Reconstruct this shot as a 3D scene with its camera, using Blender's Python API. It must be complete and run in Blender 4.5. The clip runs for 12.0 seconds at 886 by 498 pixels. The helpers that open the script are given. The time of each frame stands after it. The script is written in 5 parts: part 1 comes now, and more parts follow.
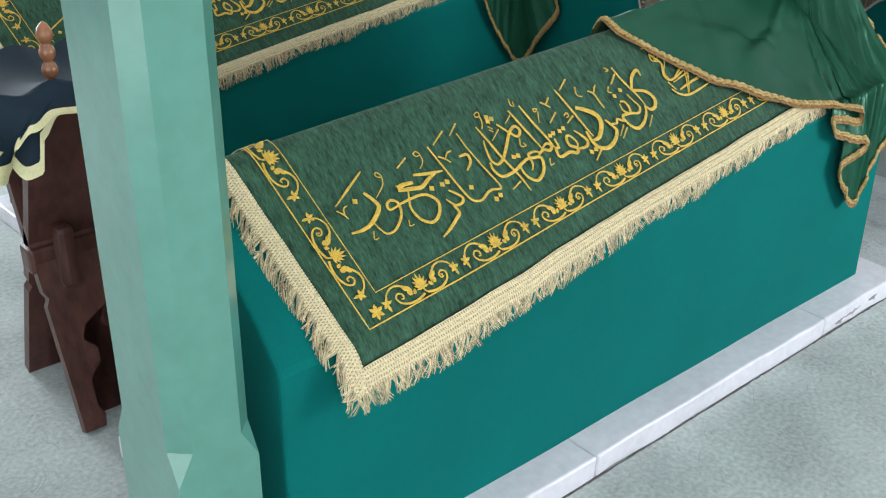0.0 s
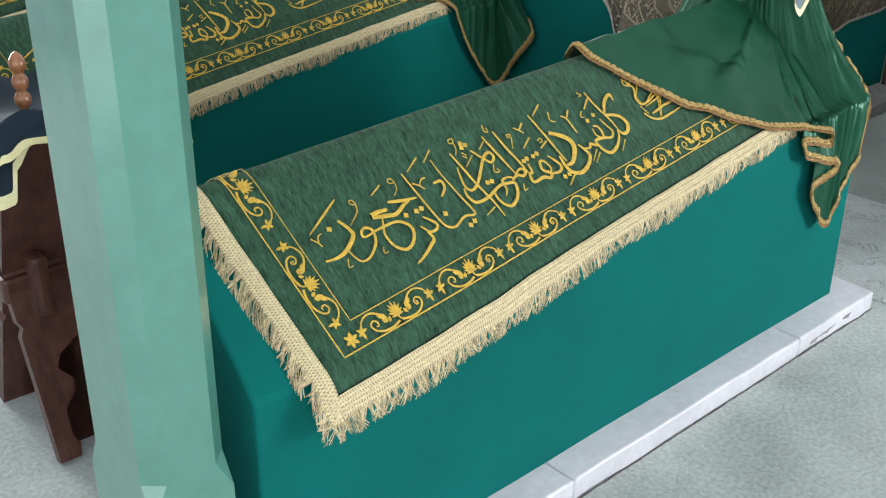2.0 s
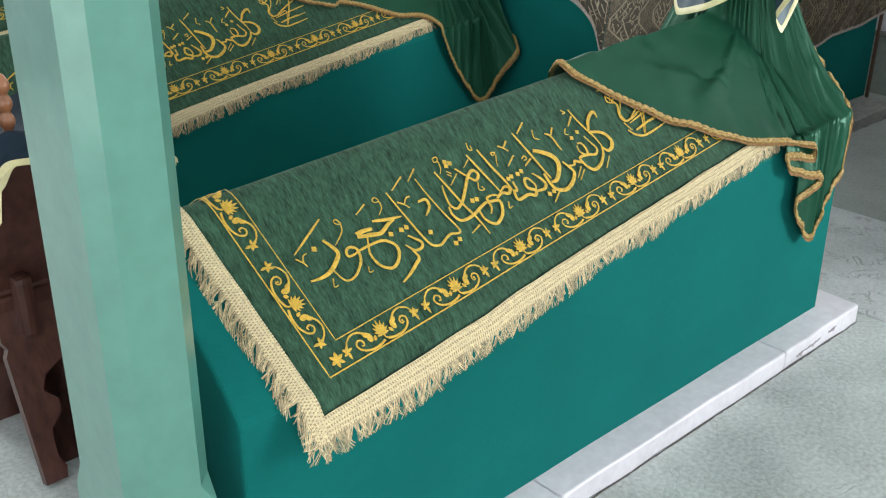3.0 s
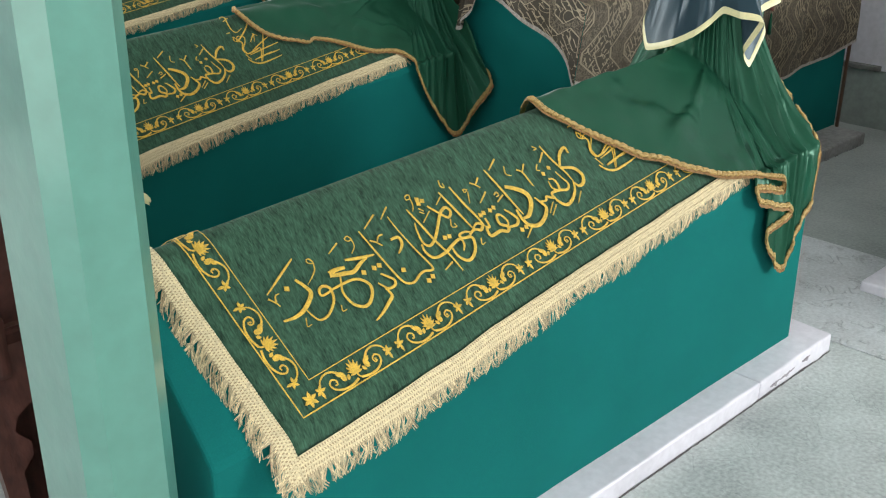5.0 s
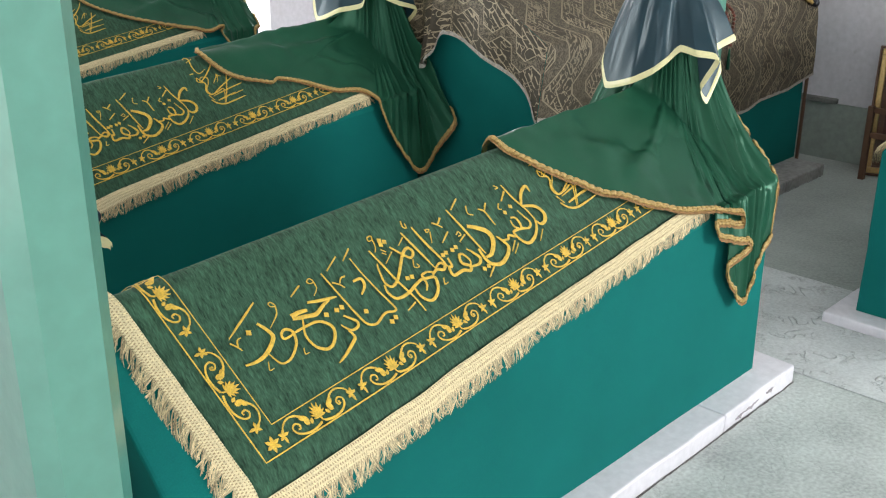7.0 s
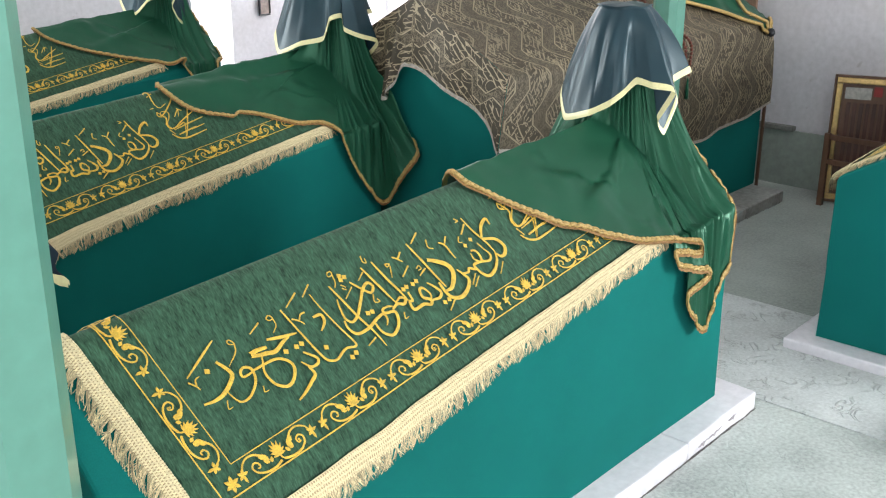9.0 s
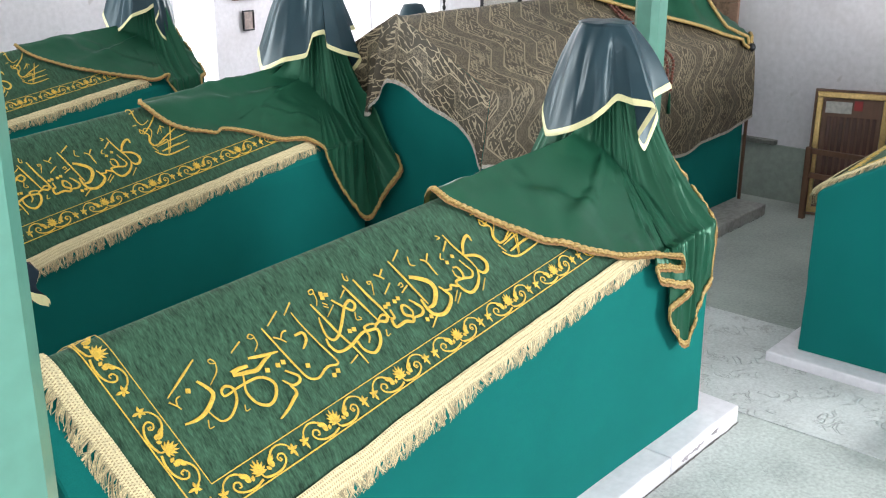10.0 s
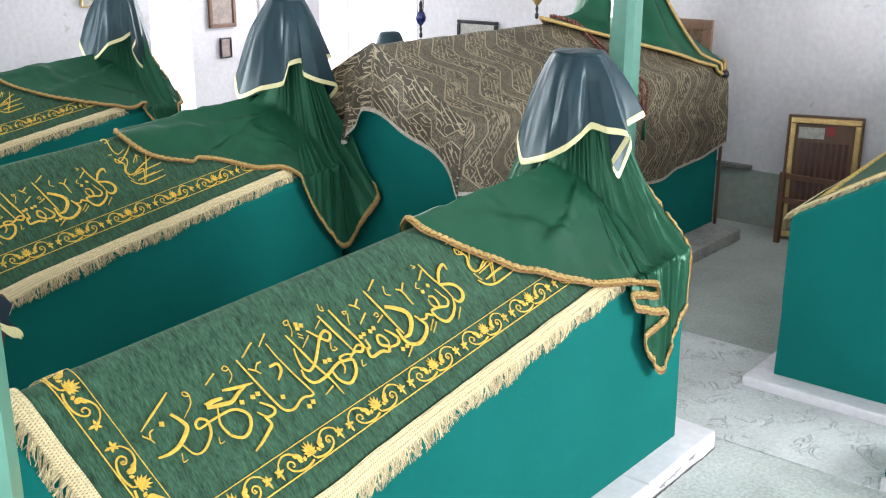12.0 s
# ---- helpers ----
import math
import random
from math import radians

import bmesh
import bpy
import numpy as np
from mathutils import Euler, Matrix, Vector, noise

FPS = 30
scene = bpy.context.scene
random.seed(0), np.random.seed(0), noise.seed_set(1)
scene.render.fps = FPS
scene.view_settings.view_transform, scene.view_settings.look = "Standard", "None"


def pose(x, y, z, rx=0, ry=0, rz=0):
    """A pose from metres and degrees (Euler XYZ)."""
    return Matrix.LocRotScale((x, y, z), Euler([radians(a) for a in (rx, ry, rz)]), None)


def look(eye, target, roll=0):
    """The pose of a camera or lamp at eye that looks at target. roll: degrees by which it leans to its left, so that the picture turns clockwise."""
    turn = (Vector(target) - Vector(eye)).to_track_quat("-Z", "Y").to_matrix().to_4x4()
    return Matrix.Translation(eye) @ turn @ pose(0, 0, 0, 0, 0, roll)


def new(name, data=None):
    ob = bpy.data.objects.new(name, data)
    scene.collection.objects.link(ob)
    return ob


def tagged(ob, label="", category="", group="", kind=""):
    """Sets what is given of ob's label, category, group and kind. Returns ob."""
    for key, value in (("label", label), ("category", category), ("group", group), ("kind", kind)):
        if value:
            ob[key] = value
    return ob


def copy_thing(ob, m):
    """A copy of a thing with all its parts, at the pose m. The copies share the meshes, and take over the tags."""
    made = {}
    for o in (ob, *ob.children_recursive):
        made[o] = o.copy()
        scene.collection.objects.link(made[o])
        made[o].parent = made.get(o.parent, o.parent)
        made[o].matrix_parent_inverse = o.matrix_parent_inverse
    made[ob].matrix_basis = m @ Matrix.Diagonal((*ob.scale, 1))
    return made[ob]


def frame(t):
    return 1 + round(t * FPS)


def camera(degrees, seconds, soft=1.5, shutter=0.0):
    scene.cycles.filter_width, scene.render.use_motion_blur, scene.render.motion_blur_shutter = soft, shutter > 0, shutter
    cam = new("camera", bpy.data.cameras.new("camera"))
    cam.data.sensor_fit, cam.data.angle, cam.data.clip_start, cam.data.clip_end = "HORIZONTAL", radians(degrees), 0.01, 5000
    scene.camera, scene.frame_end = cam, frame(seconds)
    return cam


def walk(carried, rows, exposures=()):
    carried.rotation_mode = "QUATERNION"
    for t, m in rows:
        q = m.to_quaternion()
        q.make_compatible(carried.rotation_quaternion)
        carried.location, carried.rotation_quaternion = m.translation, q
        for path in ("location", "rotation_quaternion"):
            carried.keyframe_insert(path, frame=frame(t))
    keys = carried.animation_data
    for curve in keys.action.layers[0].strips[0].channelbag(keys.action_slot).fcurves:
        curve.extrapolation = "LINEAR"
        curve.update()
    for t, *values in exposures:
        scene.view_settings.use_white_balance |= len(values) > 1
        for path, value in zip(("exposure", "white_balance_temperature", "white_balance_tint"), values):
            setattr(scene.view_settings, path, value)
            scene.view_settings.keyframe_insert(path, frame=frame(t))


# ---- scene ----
cam = camera(47.0, 12.0, soft=1.15)
PATH = [
    (0, (-1.049, -1.368, 1.607), (0.138, -0.022, 0.724), 0.9),
    (0.5, (-1.048, -1.371, 1.611), (0.148, -0.029, 0.733), 0.9),
    (1, (-1.046, -1.373, 1.614), (0.159, -0.034, 0.746), 0.8),
    (1.5, (-1.042, -1.373, 1.618), (0.173, -0.037, 0.759), 0.8),
    (2, (-1.038, -1.376, 1.625), (0.187, -0.042, 0.775), 0.8),
    (2.5, (-1.035, -1.38, 1.628), (0.2, -0.048, 0.791), 0.6),
    (3, (-1.031, -1.382, 1.636), (0.216, -0.054, 0.811), 0.6),
    (5, (-1.021, -1.394, 1.656), (0.27, -0.076, 0.884), 0.4),
    (5.5, (-1.019, -1.395, 1.661), (0.286, -0.081, 0.906), 0.4),
    (6, (-1.014, -1.399, 1.668), (0.305, -0.09, 0.928), 0.3),
    (6.5, (-1.012, -1.404, 1.671), (0.32, -0.101, 0.944), 0.2),
    (7, (-1.01, -1.408, 1.675), (0.339, -0.114, 0.963), 0.2),
    (7.5, (-1.005, -1.41, 1.679), (0.358, -0.125, 0.98), 0.2),
    (9.5, (-0.994, -1.427, 1.697), (0.423, -0.174, 1.048), 0.1),
    (10, (-0.991, -1.432, 1.703), (0.437, -0.186, 1.066), 0.1),
    (10.5, (-0.99, -1.435, 1.708), (0.449, -0.194, 1.084), 0.1),
    (11, (-0.988, -1.437, 1.712), (0.462, -0.201, 1.103), 0.1),
    (11.5, (-0.986, -1.44, 1.715), (0.471, -0.209, 1.116), 0.1),
    (12, (-0.985, -1.442, 1.717), (0.48, -0.216, 1.125), 0.1),
]
walk(cam, [(t, look(eye, target, roll)) for t, eye, target, roll in PATH],
     exposures=((0, -0.04, 6350, 10), (3, 0.0, 6650, 12), (5.5, 0.07, 6750, 13), (7.5, 0.20, 6800, 13), (9.5, 0.45, 6720, 13), (12, 0.58, 6650, 13)))

# ---- world, light ----
world = bpy.data.worlds.new("world")
scene.world = world
world.use_nodes = True
wn = world.node_tree.nodes
sky = wn.new("ShaderNodeTexSky")
sky.sky_type, sky.sun_disc = "NISHITA", False
sky.sun_elevation, sky.sun_rotation = radians(50), radians(200)
world.node_tree.links.new(sky.outputs[0], wn["Background"].inputs[0])
wn["Background"].inputs[1].default_value = 0.12


def window_light(name, where, target, w, h, watts, colour=(0.91, 0.98, 0.98)):
    lamp = bpy.data.lights.new(name, "AREA")
    lamp.shape, lamp.size, lamp.size_y, lamp.energy, lamp.color = "RECTANGLE", w, h, watts, colour
    ob = new(name, lamp)
    ob.matrix_world = look(where, target)
    return tagged(ob, "area lamp for daylight at a window opening", "light", kind="structure")


# ---- materials ----
def mat(name, colour, rough=0.6, metal=0.0, var=0.12, scale=8.0, bump=0.0, bump_scale=60.0, coat=0.0, sheen=0.0, stretch=None, spec=0.5):
    m = bpy.data.materials.new(name)
    m.use_nodes = True
    nt = m.node_tree
    n, l = nt.nodes, nt.links
    p = n["Principled BSDF"]
    co = n.new("ShaderNodeTexCoord")
    mp = n.new("ShaderNodeMapping")
    l.new(co.outputs["Object"], mp.inputs[0])
    if stretch:
        mp.inputs["Scale"].default_value = stretch
    t1, t2 = n.new("ShaderNodeTexNoise"), n.new("ShaderNodeTexNoise")
    t1.inputs["Scale"].default_value, t1.inputs["Detail"].default_value = scale, 5
    t2.inputs["Scale"].default_value, t2.inputs["Detail"].default_value = bump_scale, 4
    for t in (t1, t2):
        l.new(mp.outputs[0], t.inputs["Vector"])
    add = n.new("ShaderNodeMath")
    add.operation = "ADD"
    l.new(t1.outputs["Fac"], add.inputs[0])
    l.new(t2.outputs["Fac"], add.inputs[1])
    r = n.new("ShaderNodeValToRGB")
    r.color_ramp.elements[0].position, r.color_ramp.elements[1].position = 0.33, 0.67
    half = n.new("ShaderNodeMath")
    half.operation = "MULTIPLY"
    half.inputs[1].default_value = 0.5
    l.new(add.outputs[0], half.inputs[0])
    l.new(half.outputs[0], r.inputs[0])
    r.color_ramp.elements[0].color = (*[max(0, c * (1 - var)) for c in colour], 1)
    r.color_ramp.elements[1].color = (*[min(1, c * (1 + var)) for c in colour], 1)
    l.new(r.outputs[0], p.inputs["Base Color"])
    p.inputs["Roughness"].default_value, p.inputs["Metallic"].default_value = rough, metal
    p.inputs["Specular IOR Level"].default_value = spec
    p.inputs["Coat Weight"].default_value, p.inputs["Coat Roughness"].default_value = coat, 0.15
    p.inputs["Sheen Weight"].default_value = sheen
    if bump:
        b = n.new("ShaderNodeBump")
        b.inputs["Strength"].default_value, b.inputs["Distance"].default_value = bump, 0.004
        l.new(t2.outputs["Fac"], b.inputs["Height"])
        l.new(b.outputs[0], p.inputs["Normal"])
    return m


TEAL = mat("teal_felt", (0.002, 0.138, 0.124), 0.9, var=0.12, scale=3, bump=0.12, bump_scale=350, sheen=0.0, spec=0.10)
MINT = mat("mint_paint", (0.103, 0.283, 0.222), 0.30, var=0.10, scale=7, bump=0.28, bump_scale=22, coat=1.0)
RUG = mat("green_chenille", (0.038, 0.094, 0.058), 0.95, var=0.62, scale=95, bump=0.7, bump_scale=300, sheen=0.1, stretch=(1, 0.26, 0.26), spec=0.1)
GOLD = mat("gold_thread", (0.70, 0.44, 0.045), 0.55, var=0.35, scale=90, bump=0.5, bump_scale=400, sheen=0.2)
BAND = mat("cream_woven_band", (0.80, 0.66, 0.41), 0.85, var=0.30, scale=210, bump=0.6, bump_scale=520, stretch=(0.45, 1, 1), spec=0.2)
FRINGE = mat("cream_fringe", (0.72, 0.56, 0.33), 0.7, var=0.45, scale=40, bump=0.3, bump_scale=300)
SATIN = mat("green_satin", (0.010, 0.063, 0.035), 0.34, var=0.16, scale=9, bump=0.08, bump_scale=420, sheen=0.0, spec=0.42)
BRAID = mat("gold_braid", (0.46, 0.30, 0.10), 0.45, var=0.4, scale=120, bump=0.7, bump_scale=260)
NAVY = mat("navy_satin", (0.010, 0.032, 0.044), 0.40, var=0.15, scale=7, bump=0.08, bump_scale=420, sheen=0.0, spec=0.42)
MATTE_NAVY = mat("navy_cotton", (0.010, 0.022, 0.036), 0.7, var=0.2, scale=7, bump=0.15, bump_scale=420, spec=0.2)
BEADWOOD = mat("dark_red_bead_wood", (0.15, 0.045, 0.03), 0.4, var=0.25, scale=20)
FRAY = mat("brown_frayed_thread", (0.26, 0.14, 0.05), 0.8, var=0.5, scale=160, bump=0.6, bump_scale=300)
CHIP = mat("chipped_grey_marble", (0.33, 0.30, 0.32), 0.9, var=0.4, scale=60, bump=0.6, bump_scale=120)
GRIME = mat("grime_in_the_joint", (0.10, 0.09, 0.09), 0.9, var=0.4, scale=30)
CREAM = mat("cream_ribbon", (0.72, 0.66, 0.36), 0.4, var=0.1, scale=40, bump=0.1, bump_scale=200)
MARBLE = mat("white_marble", (0.72, 0.69, 0.74), 0.3, var=0.11, scale=4, bump=0.05, bump_scale=40)
CARPET = mat("grey_green_carpet", (0.415, 0.45, 0.435), 0.95, var=0.34, scale=3.2, bump=0.40, bump_scale=75, sheen=0.2)
# same carpet in a darker tone: the far aisle's shade put into the colour
SHADED_CARPET = mat("grey_green_shaded_carpet", (0.30, 0.33, 0.31), 0.95, var=0.25, scale=3.2, bump=0.35, bump_scale=80, sheen=0.2)
RUNNER = mat("pale_grey_carpet", (0.55, 0.57, 0.575), 0.95, var=0.22, scale=3.6, bump=0.30, bump_scale=90, sheen=0.2)
WALLM = mat("lavender_wall_paint", (0.61, 0.585, 0.625), 0.7, var=0.13, scale=1.1, bump=0.08, bump_scale=30)
DADO = mat("grey_green_dado_paint", (0.29, 0.33, 0.30), 0.55, var=0.18, scale=2.2, bump=0.1, bump_scale=30)
DUSTY = mat("dusty_grey_stone", (0.30, 0.29, 0.28), 0.6, var=0.3, scale=5, bump=0.2, bump_scale=40)
LEDGE = mat("dusty_grey_ledge", (0.17, 0.17, 0.16), 0.7, var=0.3, scale=7, bump=0.2, bump_scale=60)
CEIL = mat("ceiling_plaster", (0.78, 0.78, 0.78), 0.8, var=0.04, scale=2, bump=0.05, bump_scale=40)
WOOD = mat("dark_carved_wood", (0.078, 0.031, 0.024), 0.36, var=0.45, scale=9, bump=0.4, bump_scale=50, coat=0.08, stretch=(1, 1, 0.25), spec=0.35)
TURNED = mat("reddish_turned_wood", (0.32, 0.13, 0.06), 0.35, var=0.25, scale=14, bump=0.2, bump_scale=60, coat=0.4)
BROWNW = mat("brown_wood", (0.13, 0.06, 0.035), 0.45, var=0.3, scale=12, bump=0.2, bump_scale=60, stretch=(1, 1, 0.2))
PALE_FRAME = mat("worn_walnut_frame", (0.25, 0.145, 0.10), 0.5, var=0.25, scale=12, bump=0.2, bump_scale=60)
CARVED = mat("carved_brown_relief", (0.20, 0.12, 0.075), 0.6, var=0.7, scale=40, bump=0.9, bump_scale=55)
GILT = mat("gilt_frame", (0.52, 0.35, 0.15), 0.32, 0.8, var=0.25, scale=20, bump=0.3, bump_scale=80)
DARK = mat("dark_metal", (0.03, 0.03, 0.035), 0.4, 0.5, var=0.2)
BLUEG = mat("cobalt_glass", (0.01, 0.015, 0.16), 0.08, var=0.2, coat=0.6)
RED = mat("red_paint", (0.30, 0.02, 0.02), 0.5, var=0.2)
OLD_PRINT = mat("faded_brown_print", (0.23, 0.17, 0.15), 0.4, var=0.35, scale=14, coat=0.3)
PAPER = mat("printed_paper", (0.42, 0.40, 0.38), 0.5, var=0.2, scale=30)
GLOW = bpy.data.materials.new("daylight_curtain")
GLOW.use_nodes = True
GLOW.node_tree.nodes["Principled BSDF"].inputs["Emission Color"].default_value = (0.95, 0.93, 1.0, 1)
GLOW.node_tree.nodes["Principled BSDF"].inputs["Emission Strength"].default_value = 1.5


# satin threads tint their gloss
SATIN.node_tree.nodes["Principled BSDF"].inputs["Specular Tint"].default_value = (0.35, 0.85, 0.58, 1)
NAVY.node_tree.nodes["Principled BSDF"].inputs["Specular Tint"].default_value = (0.78, 0.92, 1.0, 1)


def strand_tones(m, low, high):
    """Each loose thread gets a tone of its own."""
    n, l = m.node_tree.nodes, m.node_tree.links
    p = n["Principled BSDF"]
    geo = n.new("ShaderNodeNewGeometry")
    tone = n.new("ShaderNodeMapRange")
    tone.inputs["To Min"].default_value, tone.inputs["To Max"].default_value = low, high
    l.new(geo.outputs["Random Per Island"], tone.inputs["Value"])
    mix = n.new("ShaderNodeMix")
    mix.data_type, mix.blend_type = "RGBA", "MULTIPLY"
    mix.inputs["Factor"].default_value = 1.0
    l.new(p.inputs["Base Color"].links[0].from_socket, mix.inputs["A"])
    l.new(tone.outputs[0], mix.inputs["B"])
    l.new(mix.outputs["Result"], p.inputs["Base Color"])


strand_tones(FRINGE, 0.30, 1.15)


def wall_stains(m):
    """Scuffs and damp blotches on the plaster, at two sizes."""
    n, l = m.node_tree.nodes, m.node_tree.links
    p = n["Principled BSDF"]
    co = n.new("ShaderNodeTexCoord")
    for size, low, high, amount, tone in ((2.2, 0.56, 0.74, 0.30, (0.47, 0.43, 0.44, 1)), (11.0, 0.69, 0.75, 0.55, (0.36, 0.33, 0.33, 1))):
        t = n.new("ShaderNodeTexNoise")
        t.inputs["Scale"].default_value, t.inputs["Detail"].default_value, t.inputs["Distortion"].default_value = size, 4.0, 0.4
        l.new(co.outputs["Object"], t.inputs["Vector"])
        r = n.new("ShaderNodeMapRange")
        r.inputs["From Min"].default_value, r.inputs["From Max"].default_value, r.inputs["To Max"].default_value = low, high, amount
        l.new(t.outputs["Fac"], r.inputs["Value"])
        mix = n.new("ShaderNodeMix")
        mix.data_type = "RGBA"
        l.new(r.outputs[0], mix.inputs["Factor"])
        l.new(p.inputs["Base Color"].links[0].from_socket, mix.inputs["A"])
        mix.inputs["B"].default_value = tone
        l.new(mix.outputs["Result"], p.inputs["Base Color"])


wall_stains(WALLM)


def open_weave(m):
    """Rows of small open meshes between the cords of the band, by its own UV: metres along, 0 to 1 across."""
    n, l = m.node_tree.nodes, m.node_tree.links
    p = n["Principled BSDF"]
    uvn = n.new("ShaderNodeUVMap")
    sep = n.new("ShaderNodeSeparateXYZ")
    l.new(uvn.outputs[0], sep.inputs[0])

    def calc(op, a, b):
        q = n.new("ShaderNodeMath")
        q.operation = op
        for i, v in enumerate((a, b)):
            if isinstance(v, (int, float)):
                q.inputs[i].default_value = v
            else:
                l.new(v, q.inputs[i])
        return q.outputs[0]
    row = calc("MULTIPLY", sep.outputs[1], 5.0)
    across = calc("LESS_THAN", calc("ABSOLUTE", calc("SUBTRACT", calc("FRACT", row, 0.0), 0.5), 0.0), 0.26)
    column = calc("ADD", calc("DIVIDE", sep.outputs[0], 0.0062), calc("MULTIPLY", calc("FLOOR", row, 0.0), 0.5))
    hole = calc("MULTIPLY", across, calc("LESS_THAN", calc("FRACT", column, 0.0), 0.36))
    mix = n.new("ShaderNodeMix")
    mix.data_type = "RGBA"
    l.new(calc("MULTIPLY", hole, 0.75), mix.inputs["Factor"])
    l.new(p.inputs["Base Color"].links[0].from_socket, mix.inputs["A"])
    mix.inputs["B"].default_value = (0.30, 0.19, 0.10, 1)
    l.new(mix.outputs["Result"], p.inputs["Base Color"])


open_weave(BAND)


def carpet_relief(m, size, ink, depth):
    """Broken curling ribs pressed into the carpet, with flatter plain lanes between them."""
    nt = m.node_tree
    n, l = nt.nodes, nt.links
    p = n["Principled BSDF"]
    co = n.new("ShaderNodeTexCoord")
    warp = n.new("ShaderNodeTexNoise")
    warp.inputs["Scale"].default_value, warp.inputs["Detail"].default_value = 7.0, 1.0
    l.new(co.outputs["Object"], warp.inputs["Vector"])
    t = n.new("ShaderNodeTexNoise")
    t.inputs["Scale"].default_value, t.inputs["Detail"].default_value, t.inputs["Distortion"].default_value = size, 1.0, 3.2
    l.new(co.outputs["Object"], t.inputs["Vector"])

    def math_node(op, a, b):
        q = n.new("ShaderNodeMath")
        q.operation = op
        for i, s in enumerate((a, b)):
            if isinstance(s, (int, float)):
                q.inputs[i].default_value = s
            else:
                l.new(s, q.inputs[i])
        return q.outputs[0]
    d = math_node("ABSOLUTE", math_node("SUBTRACT", t.outputs["Fac"], 0.52), 0.0)
    rib = n.new("ShaderNodeMapRange")
    rib.inputs["From Min"].default_value, rib.inputs["From Max"].default_value = 0.004, 0.05
    rib.inputs["To Min"].default_value, rib.inputs["To Max"].default_value = 1.0, 0.0
    l.new(d, rib.inputs["Value"])
    patch = n.new("ShaderNodeMapRange")
    patch.inputs["From Min"].default_value, patch.inputs["From Max"].default_value = 0.48, 0.56
    l.new(warp.outputs["Fac"], patch.inputs["Value"])
    groove = math_node("MULTIPLY", rib.outputs[0], patch.outputs[0])
    # grooves darkened in the colour too, for the shadow within the relief
    mix = n.new("ShaderNodeMix")
    mix.data_type, mix.blend_type = "RGBA", "MULTIPLY"
    base = p.inputs["Base Color"].links[0].from_socket
    l.new(math_node("MULTIPLY", groove, ink), mix.inputs["Factor"])
    l.new(base, mix.inputs["A"])
    mix.inputs["B"].default_value = (0.25, 0.27, 0.25, 1)
    l.new(mix.outputs["Result"], p.inputs["Base Color"])
    old = p.inputs["Normal"].links[0].from_node
    b = n.new("ShaderNodeBump")
    b.invert = True
    b.inputs["Strength"].default_value, b.inputs["Distance"].default_value = depth, 0.005
    l.new(groove, b.inputs["Height"])
    l.new(old.outputs[0], b.inputs["Normal"])
    l.new(b.outputs[0], p.inputs["Normal"])


carpet_relief(CARPET, 6.0, 0.05, 0.28)
carpet_relief(RUNNER, 6.5, 0.30, 0.80)


# ---- helpers of the scene ----
def mesh_of(name, verts, faces, material, smooth=True):
    me = bpy.data.meshes.new(name)
    me.from_pydata([tuple(v) for v in verts], [], faces)
    me.validate()
    me.materials.append(material)
    if smooth:
        me.polygons.foreach_set("use_smooth", [True] * len(me.polygons))
    return me


def part(name, me, parent=None, label=""):
    ob = new(name, me)
    if parent is not None:
        ob.parent = parent
    return tagged(ob, label)


def thing(name, label, category, group="", kind="", at=None):
    ob = new(name)
    ob.empty_display_size = 0.1
    if at is not None:
        ob.matrix_basis = at
    return tagged(ob, label, category, group, kind)


def bm_mesh(name, bm, material, smooth=False, bevel=0.0):
    if bevel:
        bmesh.ops.bevel(bm, geom=bm.edges[:], offset=bevel, segments=2, profile=0.6, affect="EDGES")
    bmesh.ops.recalc_face_normals(bm, faces=bm.faces[:])
    me = bpy.data.meshes.new(name)
    bm.to_mesh(me)
    bm.free()
    me.materials.append(material)
    if smooth:
        me.polygons.foreach_set("use_smooth", [True] * len(me.polygons))
    return me


def box_mesh(name, x0, x1, y0, y1, z0, z1, material, bevel=0.003):
    bm = bmesh.new()
    bmesh.ops.create_cube(bm, size=1.0)
    for v in bm.verts:
        v.co = Vector(((x0 + x1) / 2 + v.co.x * (x1 - x0), (y0 + y1) / 2 + v.co.y * (y1 - y0), (z0 + z1) / 2 + v.co.z * (z1 - z0)))
    return bm_mesh(name, bm, material, bevel=bevel)


def grid_mesh(name, fn, nu, nv, material, wrap=False, thick=0.0):
    """A sheet fn(i/nu, j/nv); thick gives it a back, offset along the normals."""
    cols = nu if wrap else nu + 1
    pts = [Vector(fn(i / nu, j / nv)) for j in range(nv + 1) for i in range(cols)]
    faces = []
    for j in range(nv):
        for i in range(nu):
            a, b = j * cols + i, j * cols + (i + 1) % cols
            faces.append((a, b, b + cols, a + cols))
    me = mesh_of(name, pts, faces, material)
    if thick:
        bm = bmesh.new()
        bm.from_mesh(me)
        bmesh.ops.recalc_face_normals(bm, faces=bm.faces[:])
        bmesh.ops.solidify(bm, geom=bm.faces[:], thickness=thick)
        bm.to_mesh(me)
        bm.free()
        me.polygons.foreach_set("use_smooth", [True] * len(me.polygons))
    return me


def lathe(name, profile, material, segments=24, at=(0, 0)):
    vs, fs = [], []
    for r, z in profile:
        vs += [(at[0] + r * math.cos(2 * math.pi * k / segments), at[1] + r * math.sin(2 * math.pi * k / segments), z) for k in range(segments)]
    for j in range(len(profile) - 1):
        for k in range(segments):
            a, b = j * segments + k, j * segments + (k + 1) % segments
            fs.append((a, b, b + segments, a + segments))
    fs.append(tuple(range(segments))[::-1])
    fs.append(tuple((len(profile) - 1) * segments + k for k in range(segments)))
    return mesh_of(name, vs, fs, material)


